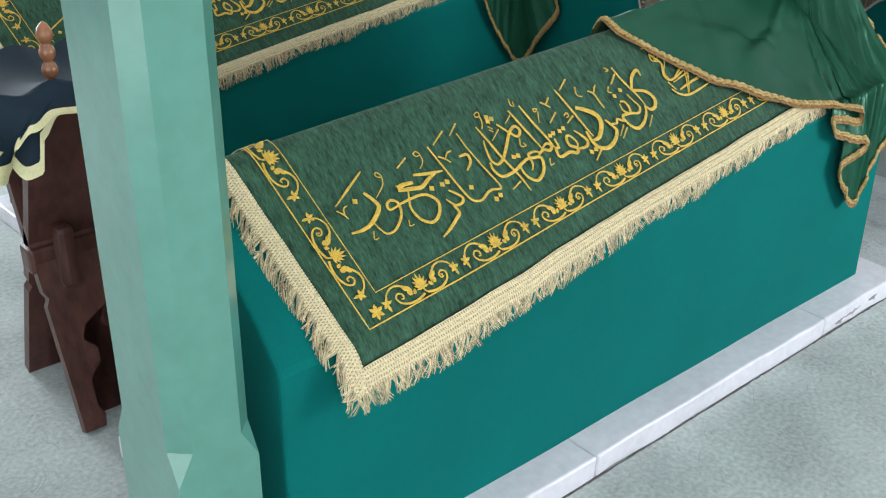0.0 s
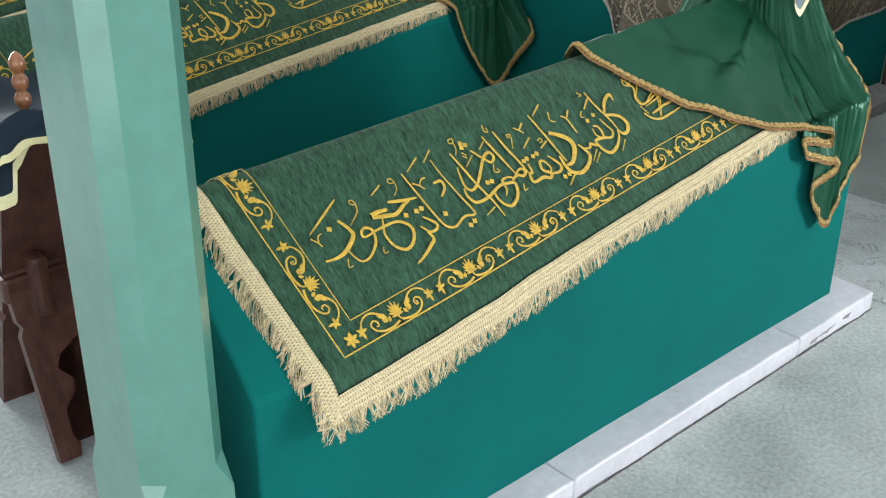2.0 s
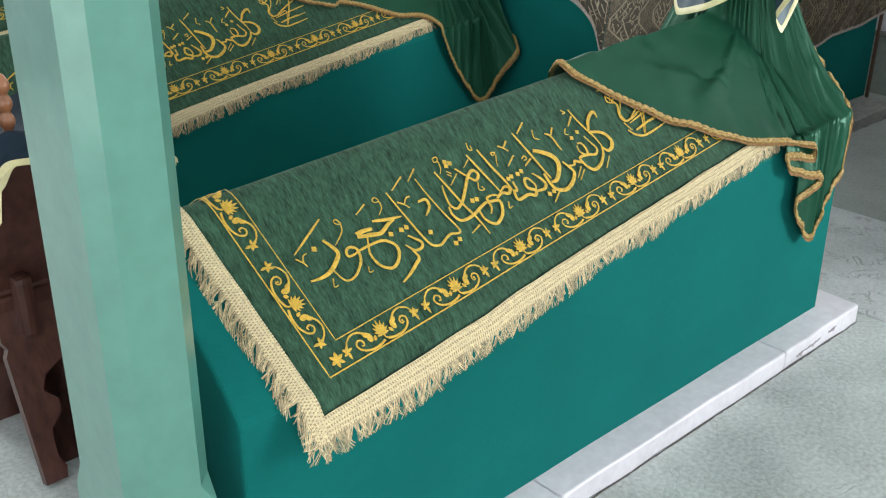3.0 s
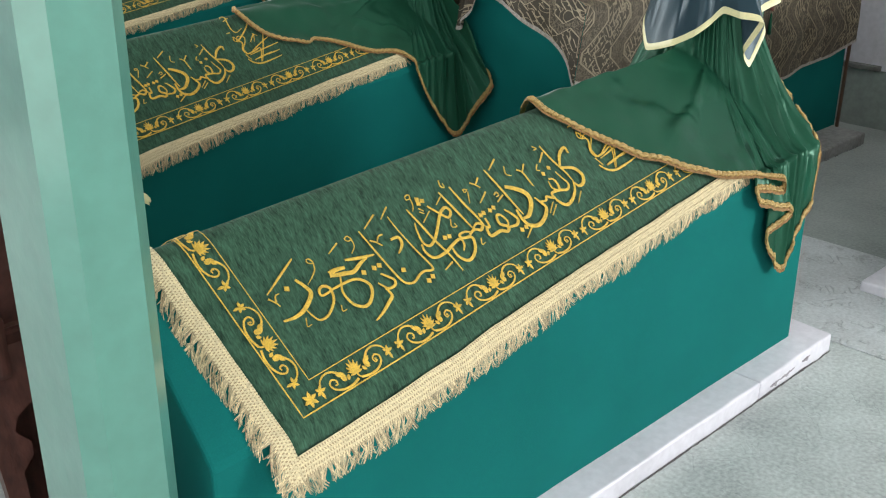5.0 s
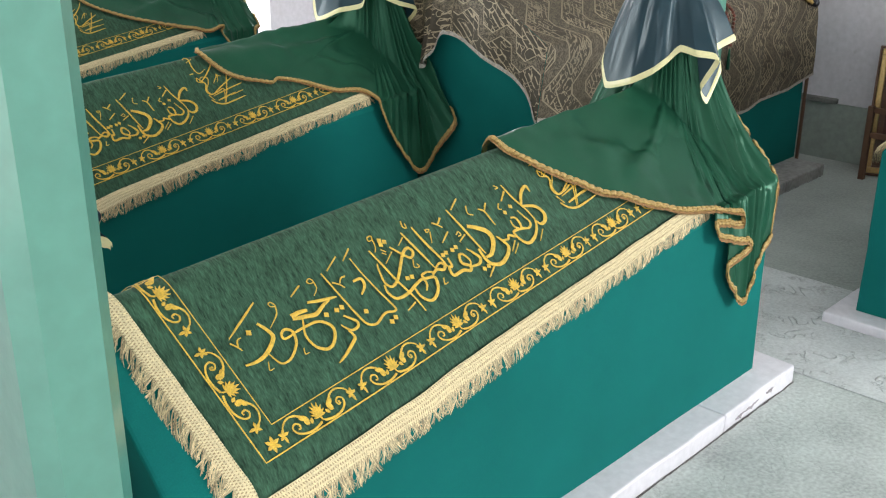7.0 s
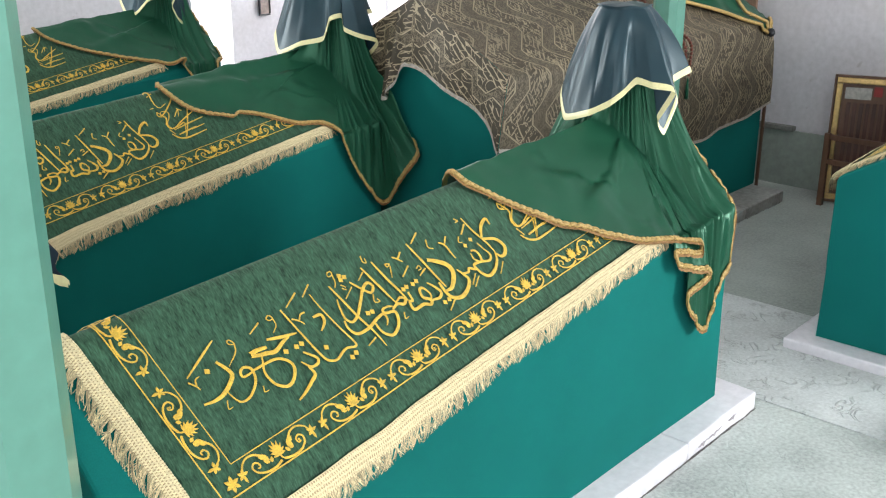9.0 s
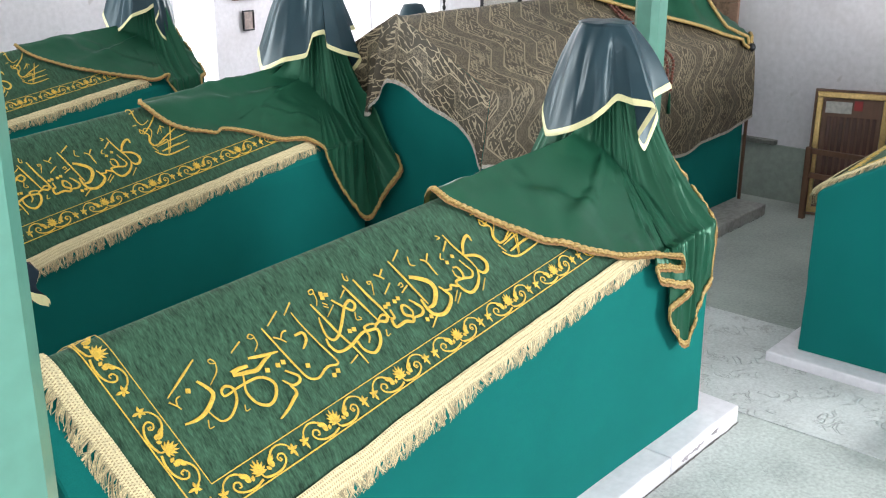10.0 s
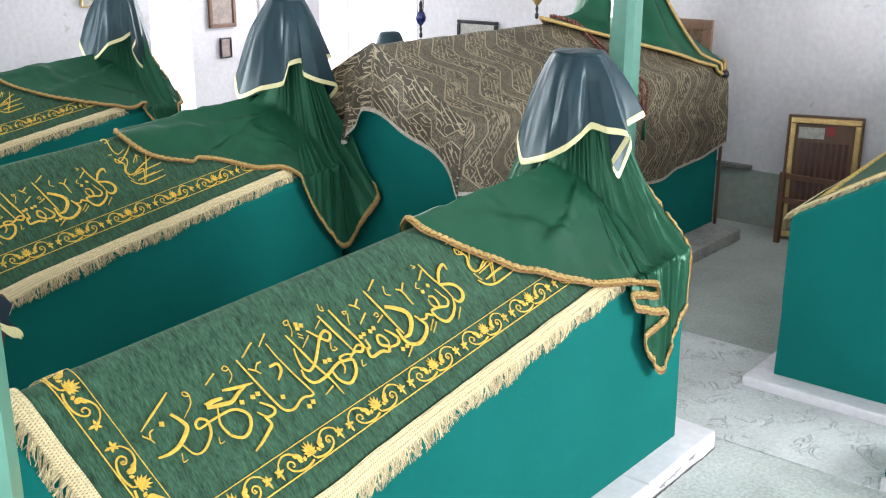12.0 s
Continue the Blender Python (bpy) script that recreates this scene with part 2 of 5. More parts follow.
def spline(points, n):
    """Catmull-Rom through the points, n samples a span."""
    p = [Vector(q) for q in points]
    p = [2 * p[0] - p[1]] + p + [2 * p[-1] - p[-2]]
    out = []
    for k in range(1, len(p) - 2):
        a, b, c, d = p[k - 1:k + 3]
        for i in range(n):
            t = i / n
            out.append(0.5 * (2 * b + (c - a) * t + (2 * a - 5 * b + 4 * c - d) * t * t + (3 * b - a - 3 * c + d) * t ** 3))
    out.append(p[-2])
    return out


def tube(name, points, radius, material, sides=8):
    vs, fs = [], []
    n = len(points)
    for k, p in enumerate(points):
        d = (points[min(k + 1, n - 1)] - points[max(k - 1, 0)]).normalized()
        a = d.cross(Vector((0.3, 0.2, 1))).normalized()
        b = d.cross(a)
        r = radius(k / (n - 1)) if callable(radius) else radius
        vs += [p + r * (math.cos(2 * math.pi * s / sides) * a + math.sin(2 * math.pi * s / sides) * b) for s in range(sides)]
    for k in range(n - 1):
        for s in range(sides):
            fs.append((k * sides + s, k * sides + (s + 1) % sides, (k + 1) * sides + (s + 1) % sides, (k + 1) * sides + s))
    fs += [tuple(range(sides))[::-1], tuple((n - 1) * sides + s for s in range(sides))]
    return mesh_of(name, vs, fs, material)


# ---- setting: floor, walls, windows, ceiling ----
floor = tagged(new("floor", box_mesh("floor", -4.0, 4.9, -4.5, 5.6, -0.1, 0.0, CARPET, 0)), "pale grey-green fitted carpet with scrolling relief pattern", "floor", kind="structure")


tagged(new("carpet_runner", box_mesh("carpet_runner", 2.15, 3.0, -3.6, 5.2, -0.002, 0.004, RUNNER, 0.002)), "paler carpet strip with scrolling relief between the graves", "carpet", kind="structure")


# strip added to hold the painted shade; the carpet itself runs on
tagged(new("carpet_in_shade", box_mesh("carpet_in_shade", 3.001, 4.9, -3.6, 5.2, -0.002, 0.003, SHADED_CARPET, 0.002)), "grey-green carpet along the far wall, darkened in colour for shade", "carpet", kind="structure")


def wall_with_openings(name, along, at, lo, hi, openings, height=3.4, thick=0.5, outward=1):
    """A wall as upright blocks round its openings (from, to, sill, head), with thickness going outwards."""
    pieces = []
    edge = lo
    for a, b, s, h in sorted(openings):
        pieces += [(edge, a, 0, height), (a, b, 0, s), (a, b, h, height)]
        edge = b
    pieces.append((edge, hi, 0, height))
    bm = bmesh.new()
    for a, b, z0, z1 in pieces:
        if b - a < 1e-4 or z1 - z0 < 1e-4:
            continue
        o0, o1 = sorted((at, at + outward * thick))
        x0, x1, y0, y1 = (a, b, o0, o1) if along == "x" else (o0, o1, a, b)
        r = bmesh.ops.create_cube(bm, size=1.0)
        for v in r["verts"]:
            v.co = Vector(((x0 + x1) / 2 + v.co.x * (x1 - x0), (y0 + y1) / 2 + v.co.y * (y1 - y0), (z0 + z1) / 2 + v.co.z * (z1 - z0)))
    return tagged(new(name, bm_mesh(name, bm, WALLM)), "white lavender-tinted plastered wall with scuffs", "wall", kind="structure")


NORTH_Y, EAST_X, SOUTH_Y, WEST_X = 5.2, 4.9, -3.6, -3.2
N_WINDOWS = [(3.55, 3.91, 0.35, 2.6), (4.52, 4.86, 0.35, 2.6)]
# the opening at x -1.2 to 0.3 is added, out of view, for a fill lamp
wall_with_openings("wall_north", "x", NORTH_Y, WEST_X, EAST_X + 0.5, N_WINDOWS + [(-1.2, 0.3, 0.7, 2.7)])
# opening added for the glowing east window
wall_with_openings("wall_east", "y", EAST_X, SOUTH_Y, NORTH_Y, [(3.75, 4.8, 0.35, 2.6)])
S_WINDOWS = [(-2.6, -1.2, 0.8, 2.7), (2.9, 4.7, 0.8, 2.7)]
wall_with_openings("wall_south", "x", SOUTH_Y, WEST_X, EAST_X + 0.5, S_WINDOWS, outward=-1)
wall_with_openings("wall_west", "y", WEST_X, SOUTH_Y, NORTH_Y, [(-2.1, 0.1, 0.1, 2.7)], outward=-1)
tagged(new("ceiling", box_mesh("ceiling", -3.8, 5.5, -4.2, 5.8, 3.4, 3.55, CEIL, 0)), "plain white plaster ceiling", "ceiling", kind="structure")
tagged(new("dado", box_mesh("dado", EAST_X - 0.02, EAST_X - 0.002, SOUTH_Y, 3.2, 0.0, 0.34, DADO, 0.002)), "grey-green painted dado along the wall base", "dado", kind="structure")
tagged(new("dado_ledge", box_mesh("dado_ledge", EAST_X - 0.05, EAST_X - 0.003, 1.02, 3.2, 0.342, 0.37, LEDGE, 0.004)), "thin grey ledge on top of the dado", "ledge", kind="structure")
for k, (a, b, s, h) in enumerate(N_WINDOWS):
    w = thing("window_%d" % (k + 1), "glowing white-curtained window in a deep reveal", "window", kind="structure")
    part("curtain", grid_mesh("curtain", lambda u, v, a=a, b=b, s=s, h=h: (a + u * (b - a), NORTH_Y + 0.40 + 0.02 * math.sin(u * 40), s + v * (h - s)), 60, 2, GLOW), w)
    for q in range(3):
        x = a + (b - a) * q / 2
        part("window_frame", box_mesh("window_frame", x - 0.02, x + 0.02, NORTH_Y + 0.32, NORTH_Y + 0.36, s, h, CEIL, 0.003), w)
    part("window_sill", box_mesh("window_sill", a + 0.003, b - 0.003, NORTH_Y + 0.02, NORTH_Y + 0.3, s + 0.001, s + 0.03, MARBLE, 0.004), w)

# added window: its glow stands for the brightly lit end of the east wall
ew = thing("window_3", "glowing white-curtained window in a deep reveal", "window", kind="structure")
part("curtain", grid_mesh("curtain", lambda u, v: (EAST_X + 0.40 + 0.02 * math.sin(u * 40), 3.75 + 1.05 * u, 0.35 + 2.25 * v), 60, 2, GLOW), ew)
for q in range(3):
    part("window_frame", box_mesh("window_frame", EAST_X + 0.32, EAST_X + 0.36, 3.76 + 0.515 * q - 0.0, 3.79 + 0.515 * q, 0.35, 2.6, CEIL, 0.003), ew)
# lamp added in the east opening to brighten that corner
window_light("window_light_east", (EAST_X + 0.25, 4.27, 1.5), (2.5, 3.2, 0.8), 0.95, 2.1, 45)
window_light("window_light_north", (3.73, NORTH_Y + 0.25, 1.5), (3.4, 0, 1.0), 0.34, 2.1, 35)
window_light("window_light_south", (-1.9, SOUTH_Y - 0.1, 1.75), (-1.2, 0, 0.6), 1.35, 1.85, 76)
window_light("window_light_south", (3.8, SOUTH_Y - 0.1, 1.35), (2.0, 0, 0.4), 1.75, 1.0, 170)
window_light("window_light_west", (WEST_X - 0.1, -1.0, 1.36), (0, -0.3, 0.9), 2.15, 2.4, 38)
# added fill lamp at the unseen opening, to brighten the big cenotaph's foot gable
window_light("window_light_north", (-0.45, NORTH_Y + 0.1, 1.7), (1.0, 1.5, 0.8), 1.4, 1.95, 150)


# ---- cenotaphs ----
LEN, WID, BASE = 2.20, 0.63, 0.068
RISE = {"eave": 0.592, "ridge": 0.892}


def eave(x):
    return RISE["eave"] + 0.060 * x


def ridge(x):
    return RISE["ridge"] + 0.068 * x


def roof(x, y):
    """Height of the gabled top over (x, y), local to a cenotaph."""
    s = 1 - abs(2 * y / WID - 1)
    return eave(x) + (ridge(x) - eave(x)) * max(-0.4, s)


def gable_body(name, length, wid, base, ev, rd, material, flare=0.0, waves=0.004):
    """A gabled block as a closed skin, its edges slightly rounded and its faces slightly uneven."""
    def ring(x, grow):
        y0, y1 = -grow, wid + grow
        e, r = ev(x), rd(x)
        q = [(y0 - flare, base), (y0 - flare * 0.5, base + (e - base) * 0.5), (y0, e - 0.012), (y0 + 0.008, e + 0.004)]
        q += [(y0 + (wid / 2) * t, e + (r - e) * t) for t in (0.2, 0.4, 0.6, 0.8, 0.93)]
        top = [(wid / 2, r - 0.006)]
        return q + top + [(wid - y, z) for y, z in reversed(q)]
    nx = 40
    rows = []
    for i in range(nx + 1):
        x = length * i / nx
        rows.append([Vector((x, y + waves * noise.noise((x * 2, y * 3, z * 3)), z)) for y, z in ring(x, 0.0)])
    m = len(rows[0])
    verts = [v for r in rows for v in r]
    faces = [(i * m + j, i * m + j + 1, (i + 1) * m + j + 1, (i + 1) * m + j) for i in range(nx) for j in range(m - 1)]
    faces += [tuple(range(m))[::-1], tuple(nx * m + j for j in range(m))]
    faces += [(i * m, (i + 1) * m, (i + 1) * m + m - 1, i * m + m - 1) for i in range(nx)]
    me = mesh_of(name, verts, faces, material, smooth=False)
    bm = bmesh.new()
    bm.from_mesh(me)
    sharp = [e for e in bm.edges if len(e.link_faces) == 2 and e.calc_face_angle(0) > 0.5 and min(v.co.z for v in e.verts) > base + 0.001]
    bmesh.ops.bevel(bm, geom=sharp, offset=0.007, segments=2, profile=0.5, affect="EDGES")
    bmesh.ops.recalc_face_normals(bm, faces=bm.faces[:])
    bm.to_mesh(me)
    bm.free()
    return me


def on_roof(u, v, h=0.0):
    """A place over the gabled top: u along from the foot, v up the front slope from the eave, past the ridge down the back; h above it."""
    e, r = eave(u), ridge(u)
    half = WID / 2
    slope = math.hypot(half, r - e)
    c, s = half / slope, (r - e) / slope
    w = slope - abs(v - slope)
    z, y, tilt = e + s * w, c * w, 1.0
    bend = 0.045
    if w > slope - bend:
        k = (slope - w) / bend
        z -= s * bend * 0.35 * (1 - k) ** 2
        tilt = k
    if w < 0:
        z += 0.9 * w * min(1, -w / 0.05) * 0.35
        y -= 0.12 * w * min(1, -w / 0.05)
    off = 0.010 + h
    y += -s * tilt * off
    z += c * off if tilt == 1.0 else off * (c + (1 - c) * (1 - tilt))
    if v > slope:
        y = WID - y
    return Vector((u, y, z))


def on_rug(a, b, h=0.0):
    """A place on the cover, which lies a little askew: a along it, b across it from the front edge of its green field."""
    sag = 0.006 * math.exp(-((a - 0.35) / 0.25) ** 2) * max(0.0, 1 - b / 0.1)
    return on_roof(0.155 + a - 0.135 * b, -0.05 + b + 0.069 * a - sag, h)


SLOPE = math.hypot(WID / 2, ridge(1) - eave(1))
RUG_LEN, BACK = 1.66, 0.93


def strip_on_rug(name, path, width, material, h, thick=0.0016):
    """A ribbon laid on the rug along (u, v) points; width a number or a function of 0..1."""
    vs, fs = [], []
    n = len(path)
    for k, p in enumerate(path):
        a, b = path[max(k - 1, 0)], path[min(k + 1, n - 1)]
        d = Vector((b[0] - a[0], b[1] - a[1]))
        d = d.normalized() if d.length > 1e-9 else Vector((1, 0))
        w = width(k / max(1, n - 1)) if callable(width) else width
        o = Vector((-d.y, d.x)) * w / 2
        vs += [on_rug(p[0] + o.x, p[1] + o.y, h), on_rug(p[0], p[1], h + thick), on_rug(p[0] - o.x, p[1] - o.y, h)]
    for k in range(n - 1):
        fs += [(3 * k, 3 * k + 1, 3 * k + 4, 3 * k + 3), (3 * k + 1, 3 * k + 2, 3 * k + 5, 3 * k + 4)]
    return vs, fs


def join(chunks):
    vs, fs = [], []
    for v, f in chunks:
        o = len(vs)
        vs += v
        fs += [tuple(i + o for i in q) for q in f]
    return vs, fs


def fringe_strands(edge, out, down, n, lo, hi, seed, wid=0.0027):
    """Loose threads from points edge(t), going out and hanging down."""
    rnd = random.Random(seed)
    chunks = []
    clump = 0.0
    for k in range(n):
        t = (k + rnd.random() * 0.9) / n
        if k % 6 == 0:
            clump = rnd.uniform(-0.018, 0.018)
        p = edge(t)
        ln = rnd.uniform(lo, hi) * (0.85 + 0.35 * noise.noise((t * 14, seed, 0.5)))
        sway = clump + rnd.uniform(-0.006, 0.006)
        o, g, along = out(t), down(t), (edge(min(1, t + 0.01)) - edge(max(0, t - 0.01))).normalized()
        pts = []
        for q in range(5):
            a = q / 4
            pts.append(p + o * ln * (a * 0.75 - 0.35 * a * a) + g * ln * (0.25 * a + 0.75 * a * a) + along * sway * a * a * 1.6 + o * 0.003)
        w = along * wid * rnd.uniform(0.6, 1.2) / 2
        nrm = o * 0.0012
        vs, fs = [], []
        for q, c in enumerate(pts):
            s = 1 - 0.4 * q / 4
            vs += [c - w * s, c + nrm, c + w * s]
        for q in range(4):
            fs += [(3 * q, 3 * q + 1, 3 * q + 4, 3 * q + 3), (3 * q + 1, 3 * q + 2, 3 * q + 5, 3 * q + 4)]
        chunks.append((vs, fs))
    return join(chunks)


def panels(me):
    """The skin parted into its felt-covered panels: two sides, two ends, two roof slopes and the underside."""
    groups = {}
    for poly in me.polygons:
        n = poly.normal
        if abs(n.x) > 0.75:
            key = ("end_panel", n.x > 0)
        elif n.z < -0.5:
            key = ("underside", True)
        elif n.z > 0.38:
            key = ("roof_panel", n.y > 0)
        else:
            key = ("side_panel", n.y > 0)
        groups.setdefault(key, []).append(tuple(poly.vertices))
    out = []
    for (name, _), faces in sorted(groups.items()):
        used = sorted({i for f in faces for i in f})
        slot = {i: k for k, i in enumerate(used)}
        out.append((name, mesh_of(name, [me.vertices[i].co for i in used], [tuple(slot[i] for i in f) for f in faces], TEAL, smooth=False)))
    return out


BODY = panels(gable_body("body", LEN, WID, BASE, eave, ridge, TEAL))


def cenotaph(at, label, body=None):
    c = thing("cenotaph", label, "cenotaph", "green cenotaphs", at=at)
    for name, me in body or BODY:
        part(name, me, c)
    return c


def worn_slab(x0, x1, y0, y1, h, stone, skew=0.0):
    """A marble slab with softly worn, uneven edges; skew slants its far end."""
    bm = bmesh.new()
    bmesh.ops.create_cube(bm, size=1.0)
    for v in bm.verts:
        v.co = Vector(((x0 + x1) / 2 + v.co.x * (x1 - x0), (y0 + y1) / 2 + v.co.y * (y1 - y0), h / 2 + v.co.z * h))
    long = [e for e in bm.edges if abs(e.verts[0].co.x - e.verts[1].co.x) > 0.5 * (x1 - x0)]
    bmesh.ops.subdivide_edges(bm, edges=long, cuts=14, use_grid_fill=True)
    edges = [e for e in bm.edges if len(e.link_faces) == 2 and e.calc_face_angle(0) > 0.5]
    bmesh.ops.bevel(bm, geom=edges, offset=0.009, segments=3, profile=0.6, affect="EDGES")
    for v in bm.verts:
        c = v.co
        if c.z > 0.4 * h:
            c.z -= 0.0035 * abs(noise.noise((c.x * 5, c.y * 4, x0))) + 0.002 * abs(noise.noise((c.x * 21, c.y * 9, 3)))
        if c.y < y0 + 0.03:
            c.y += 0.005 * noise.noise((c.x * 6, c.z * 9, 1)) + 0.003 * noise.noise((c.x * 19, c.z * 30, 2))
        if c.x > x1 - 0.03:
            c.x += skew * min(0.2, max(0.0, c.y - y0)) + 0.004 * noise.noise((c.y * 9, c.z * 9, 5))
    return bm_mesh("slab", bm, stone, smooth=True)


def plinth(at, x0, x1, y0, y1, h=0.069, stone=MARBLE, label="low white veined marble plinth under a cenotaph", skew=0.0, chips=False):
    """Marble slabs under a cenotaph, laid as a kerb of separate pieces."""
    p = thing("plinth", label, "plinth", "marble plinths", at=at)
    cuts = [x0, x0 + (x1 - x0) * 0.36, x0 + (x1 - x0) * 0.80, x1]
    for a, b in zip(cuts, cuts[1:]):
        part("slab", worn_slab(a + 0.001, b - 0.001, y0, y1, h - 0.001, stone, skew if b == x1 else 0.0), p)
    joint = [Vector((x0 + (x1 - x0) * i / 160, y0 - 0.001 + 0.003 * noise.noise((i * 0.9, x0, 1)), 0.001 + 0.0022 * noise.noise((i * 0.5, y0, 2)))) for i in range(161)]
    part("joint", tube("joint", joint, lambda t: 0.0026 + 0.0012 * math.sin(t * 90) * math.sin(t * 37), GRIME, 5), p, "dirty joint along the carpet")
    if chips:
        for at_x, ln, z in ((2.02, 0.11, 0.030), (2.15, 0.05, 0.038), (1.95, 0.05, 0.024)):
            spine = [Vector((at_x - ln / 2 + ln * k / 10, y0 - 0.001 + 0.002 * math.sin(k), z + 0.006 * (k / 10 - 0.5) + 0.003 * math.sin(k * 2.1))) for k in range(11)]
            part("chip", tube("chip", spine, lambda t: 0.0008 + 0.0034 * math.sin(math.pi * t), CHIP, 6), p, "grey chipped hollow in the marble")
    return p


def pen_stroke(width, dots):
    path = spline([(a, b, 0) for a, b in dots], 5)
    n = len(path)
    length = sum((q - p).length for p, q in zip(path, path[1:]))
    short = length < 0.05

    def w(t):
        return width * (0.45 + 0.75 * math.sin(math.pi * min(1, 0.12 + t * 0.86)) ** 0.8) if not short else width * (1.1 - 0.35 * t)
    return strip_on_rug("stroke", path, lambda t: 0.70 * w(t), GOLD, 0.0005, 0.0022)


def diamond(a, b, r):
    vs = [on_rug(a, b, 0.0035)] + [on_rug(a + r * math.cos(q), b + r * math.sin(q), 0.0008) for q in (0.3, 1.87, 3.44, 5.01)]
    return vs, [(0, 1, 2), (0, 2, 3), (0, 3, 4), (0, 4, 1)]


def calligraphy():
    """The verse in flowing script: pen strokes in the cover's own metres, thick in the middle and thin at the ends."""
    ink = []

    def pen(width, *dots):
        ink.append(pen_stroke(width, dots))

    # noon
    pen(0.0113, (0.214, 0.297), (0.224, 0.275), (0.226, 0.257), (0.206, 0.241), (0.183, 0.231), (0.160, 0.229), (0.137, 0.233))
    pen(0.0075, (0.271, 0.243), (0.259, 0.241), (0.244, 0.242), (0.244, 0.252), (0.252, 0.258), (0.262, 0.257), (0.270, 0.246), (0.263, 0.225), (0.247, 0.210), (0.226, 0.199), (0.207, 0.200), (0.199, 0.214), (0.194, 0.236))
    pen(0.0088, (0.271, 0.243), (0.298, 0.243), (0.328, 0.241), (0.345, 0.232), (0.355, 0.216), (0.351, 0.200), (0.333, 0.183), (0.313, 0.179), (0.296, 0.192), (0.290, 0.209), (0.290, 0.228), (0.298, 0.243), (0.308, 0.261))
    pen(0.0146, (0.288, 0.275), (0.308, 0.276), (0.329, 0.272))
    pen(0.0117, (0.287, 0.270), (0.303, 0.265), (0.322, 0.260), (0.342, 0.255), (0.371, 0.265), (0.389, 0.268))
    pen(0.0093, (0.340, 0.286), (0.375, 0.275), (0.410, 0.267))
    # ra
    pen(0.0080, (0.394, 0.224), (0.405, 0.211), (0.414, 0.197), (0.407, 0.187), (0.390, 0.187), (0.381, 0.198), (0.375, 0.209))
    pen(0.0093, (0.383, 0.192), (0.385, 0.171), (0.368, 0.161), (0.341, 0.149), (0.315, 0.141))
    pen(0.0063, (0.236, 0.339), (0.141, 0.295))
    pen(0.0050, (0.138, 0.287), (0.148, 0.272), (0.151, 0.262))
    pen(0.0051, (0.148, 0.272), (0.155, 0.285), (0.165, 0.287))
    pen(0.0040, (0.261, 0.323), (0.269, 0.323), (0.273, 0.311), (0.263, 0.315), (0.261, 0.322))
    pen(0.0038, (0.273, 0.311), (0.263, 0.294), (0.232, 0.275))
    pen(0.0040, (0.268, 0.205), (0.263, 0.193), (0.273, 0.192))
    pen(0.0038, (0.183, 0.217), (0.175, 0.201), (0.185, 0.200))
    pen(0.0054, (0.349, 0.326), (0.316, 0.313))
    pen(0.0040, (0.370, 0.326), (0.380, 0.330), (0.385, 0.320), (0.375, 0.319), (0.370, 0.326))
    pen(0.0040, (0.385, 0.320), (0.381, 0.303), (0.364, 0.291))
    # ilayna
    pen(0.0072, (0.413, 0.328), (0.417, 0.285), (0.421, 0.244), (0.425, 0.209), (0.432, 0.182), (0.452, 0.172), (0.477, 0.180), (0.493, 0.182), (0.511, 0.176), (0.518, 0.184), (0.509, 0.232), (0.501, 0.291), (0.499, 0.328))
    pen(0.0058, (0.471, 0.346), (0.428, 0.326))
    pen(0.0058, (0.513, 0.349), (0.479, 0.329))
    pen(0.0094, (0.468, 0.279), (0.490, 0.276), (0.487, 0.258), (0.465, 0.243))
    pen(0.0058, (0.422, 0.299), (0.435, 0.287), (0.442, 0.275))
    pen(0.0058, (0.459, 0.298), (0.448, 0.298), (0.435, 0.287))
    # thumma
    pen(0.0076, (0.555, 0.323), (0.562, 0.277), (0.568, 0.232), (0.579, 0.181), (0.582, 0.140))
    pen(0.0092, (0.609, 0.309), (0.625, 0.282), (0.640, 0.263), (0.656, 0.273), (0.650, 0.287), (0.628, 0.280), (0.597, 0.254), (0.568, 0.232), (0.546, 0.226), (0.537, 0.242), (0.544, 0.271), (0.551, 0.287))
    pen(0.0092, (0.531, 0.237), (0.527, 0.218), (0.538, 0.197), (0.573, 0.195), (0.608, 0.204), (0.630, 0.206), (0.631, 0.191), (0.618, 0.178))
    pen(0.0046, (0.572, 0.352), (0.584, 0.352), (0.582, 0.343), (0.571, 0.343), (0.572, 0.352))
    pen(0.0046, (0.582, 0.343), (0.577, 0.325), (0.566, 0.312))
    pen(0.0046, (0.657, 0.314), (0.632, 0.301))
    pen(0.0046, (0.605, 0.296), (0.571, 0.278))
    pen(0.0048, (0.682, 0.351), (0.677, 0.336), (0.684, 0.330), (0.687, 0.341))
    pen(0.0045, (0.642, 0.257), (0.632, 0.240), (0.645, 0.235), (0.643, 0.244))
    pen(0.0038, (0.584, 0.313), (0.592, 0.302))
    pen(0.0038, (0.581, 0.305), (0.589, 0.296))
    pen(0.0057, (0.572, 0.169), (0.541, 0.161))
    # mawt
    pen(0.0097, (0.596, 0.200), (0.595, 0.178), (0.603, 0.161), (0.619, 0.153), (0.645, 0.165), (0.660, 0.185), (0.660, 0.198), (0.637, 0.205), (0.636, 0.215), (0.655, 0.215), (0.672, 0.205))
    pen(0.0097, (0.660, 0.203), (0.681, 0.209), (0.697, 0.201), (0.709, 0.209), (0.699, 0.219), (0.678, 0.212))
    pen(0.0081, (0.661, 0.326), (0.671, 0.269), (0.680, 0.214))
    pen(0.0085, (0.697, 0.326), (0.703, 0.275), (0.711, 0.233), (0.714, 0.202))
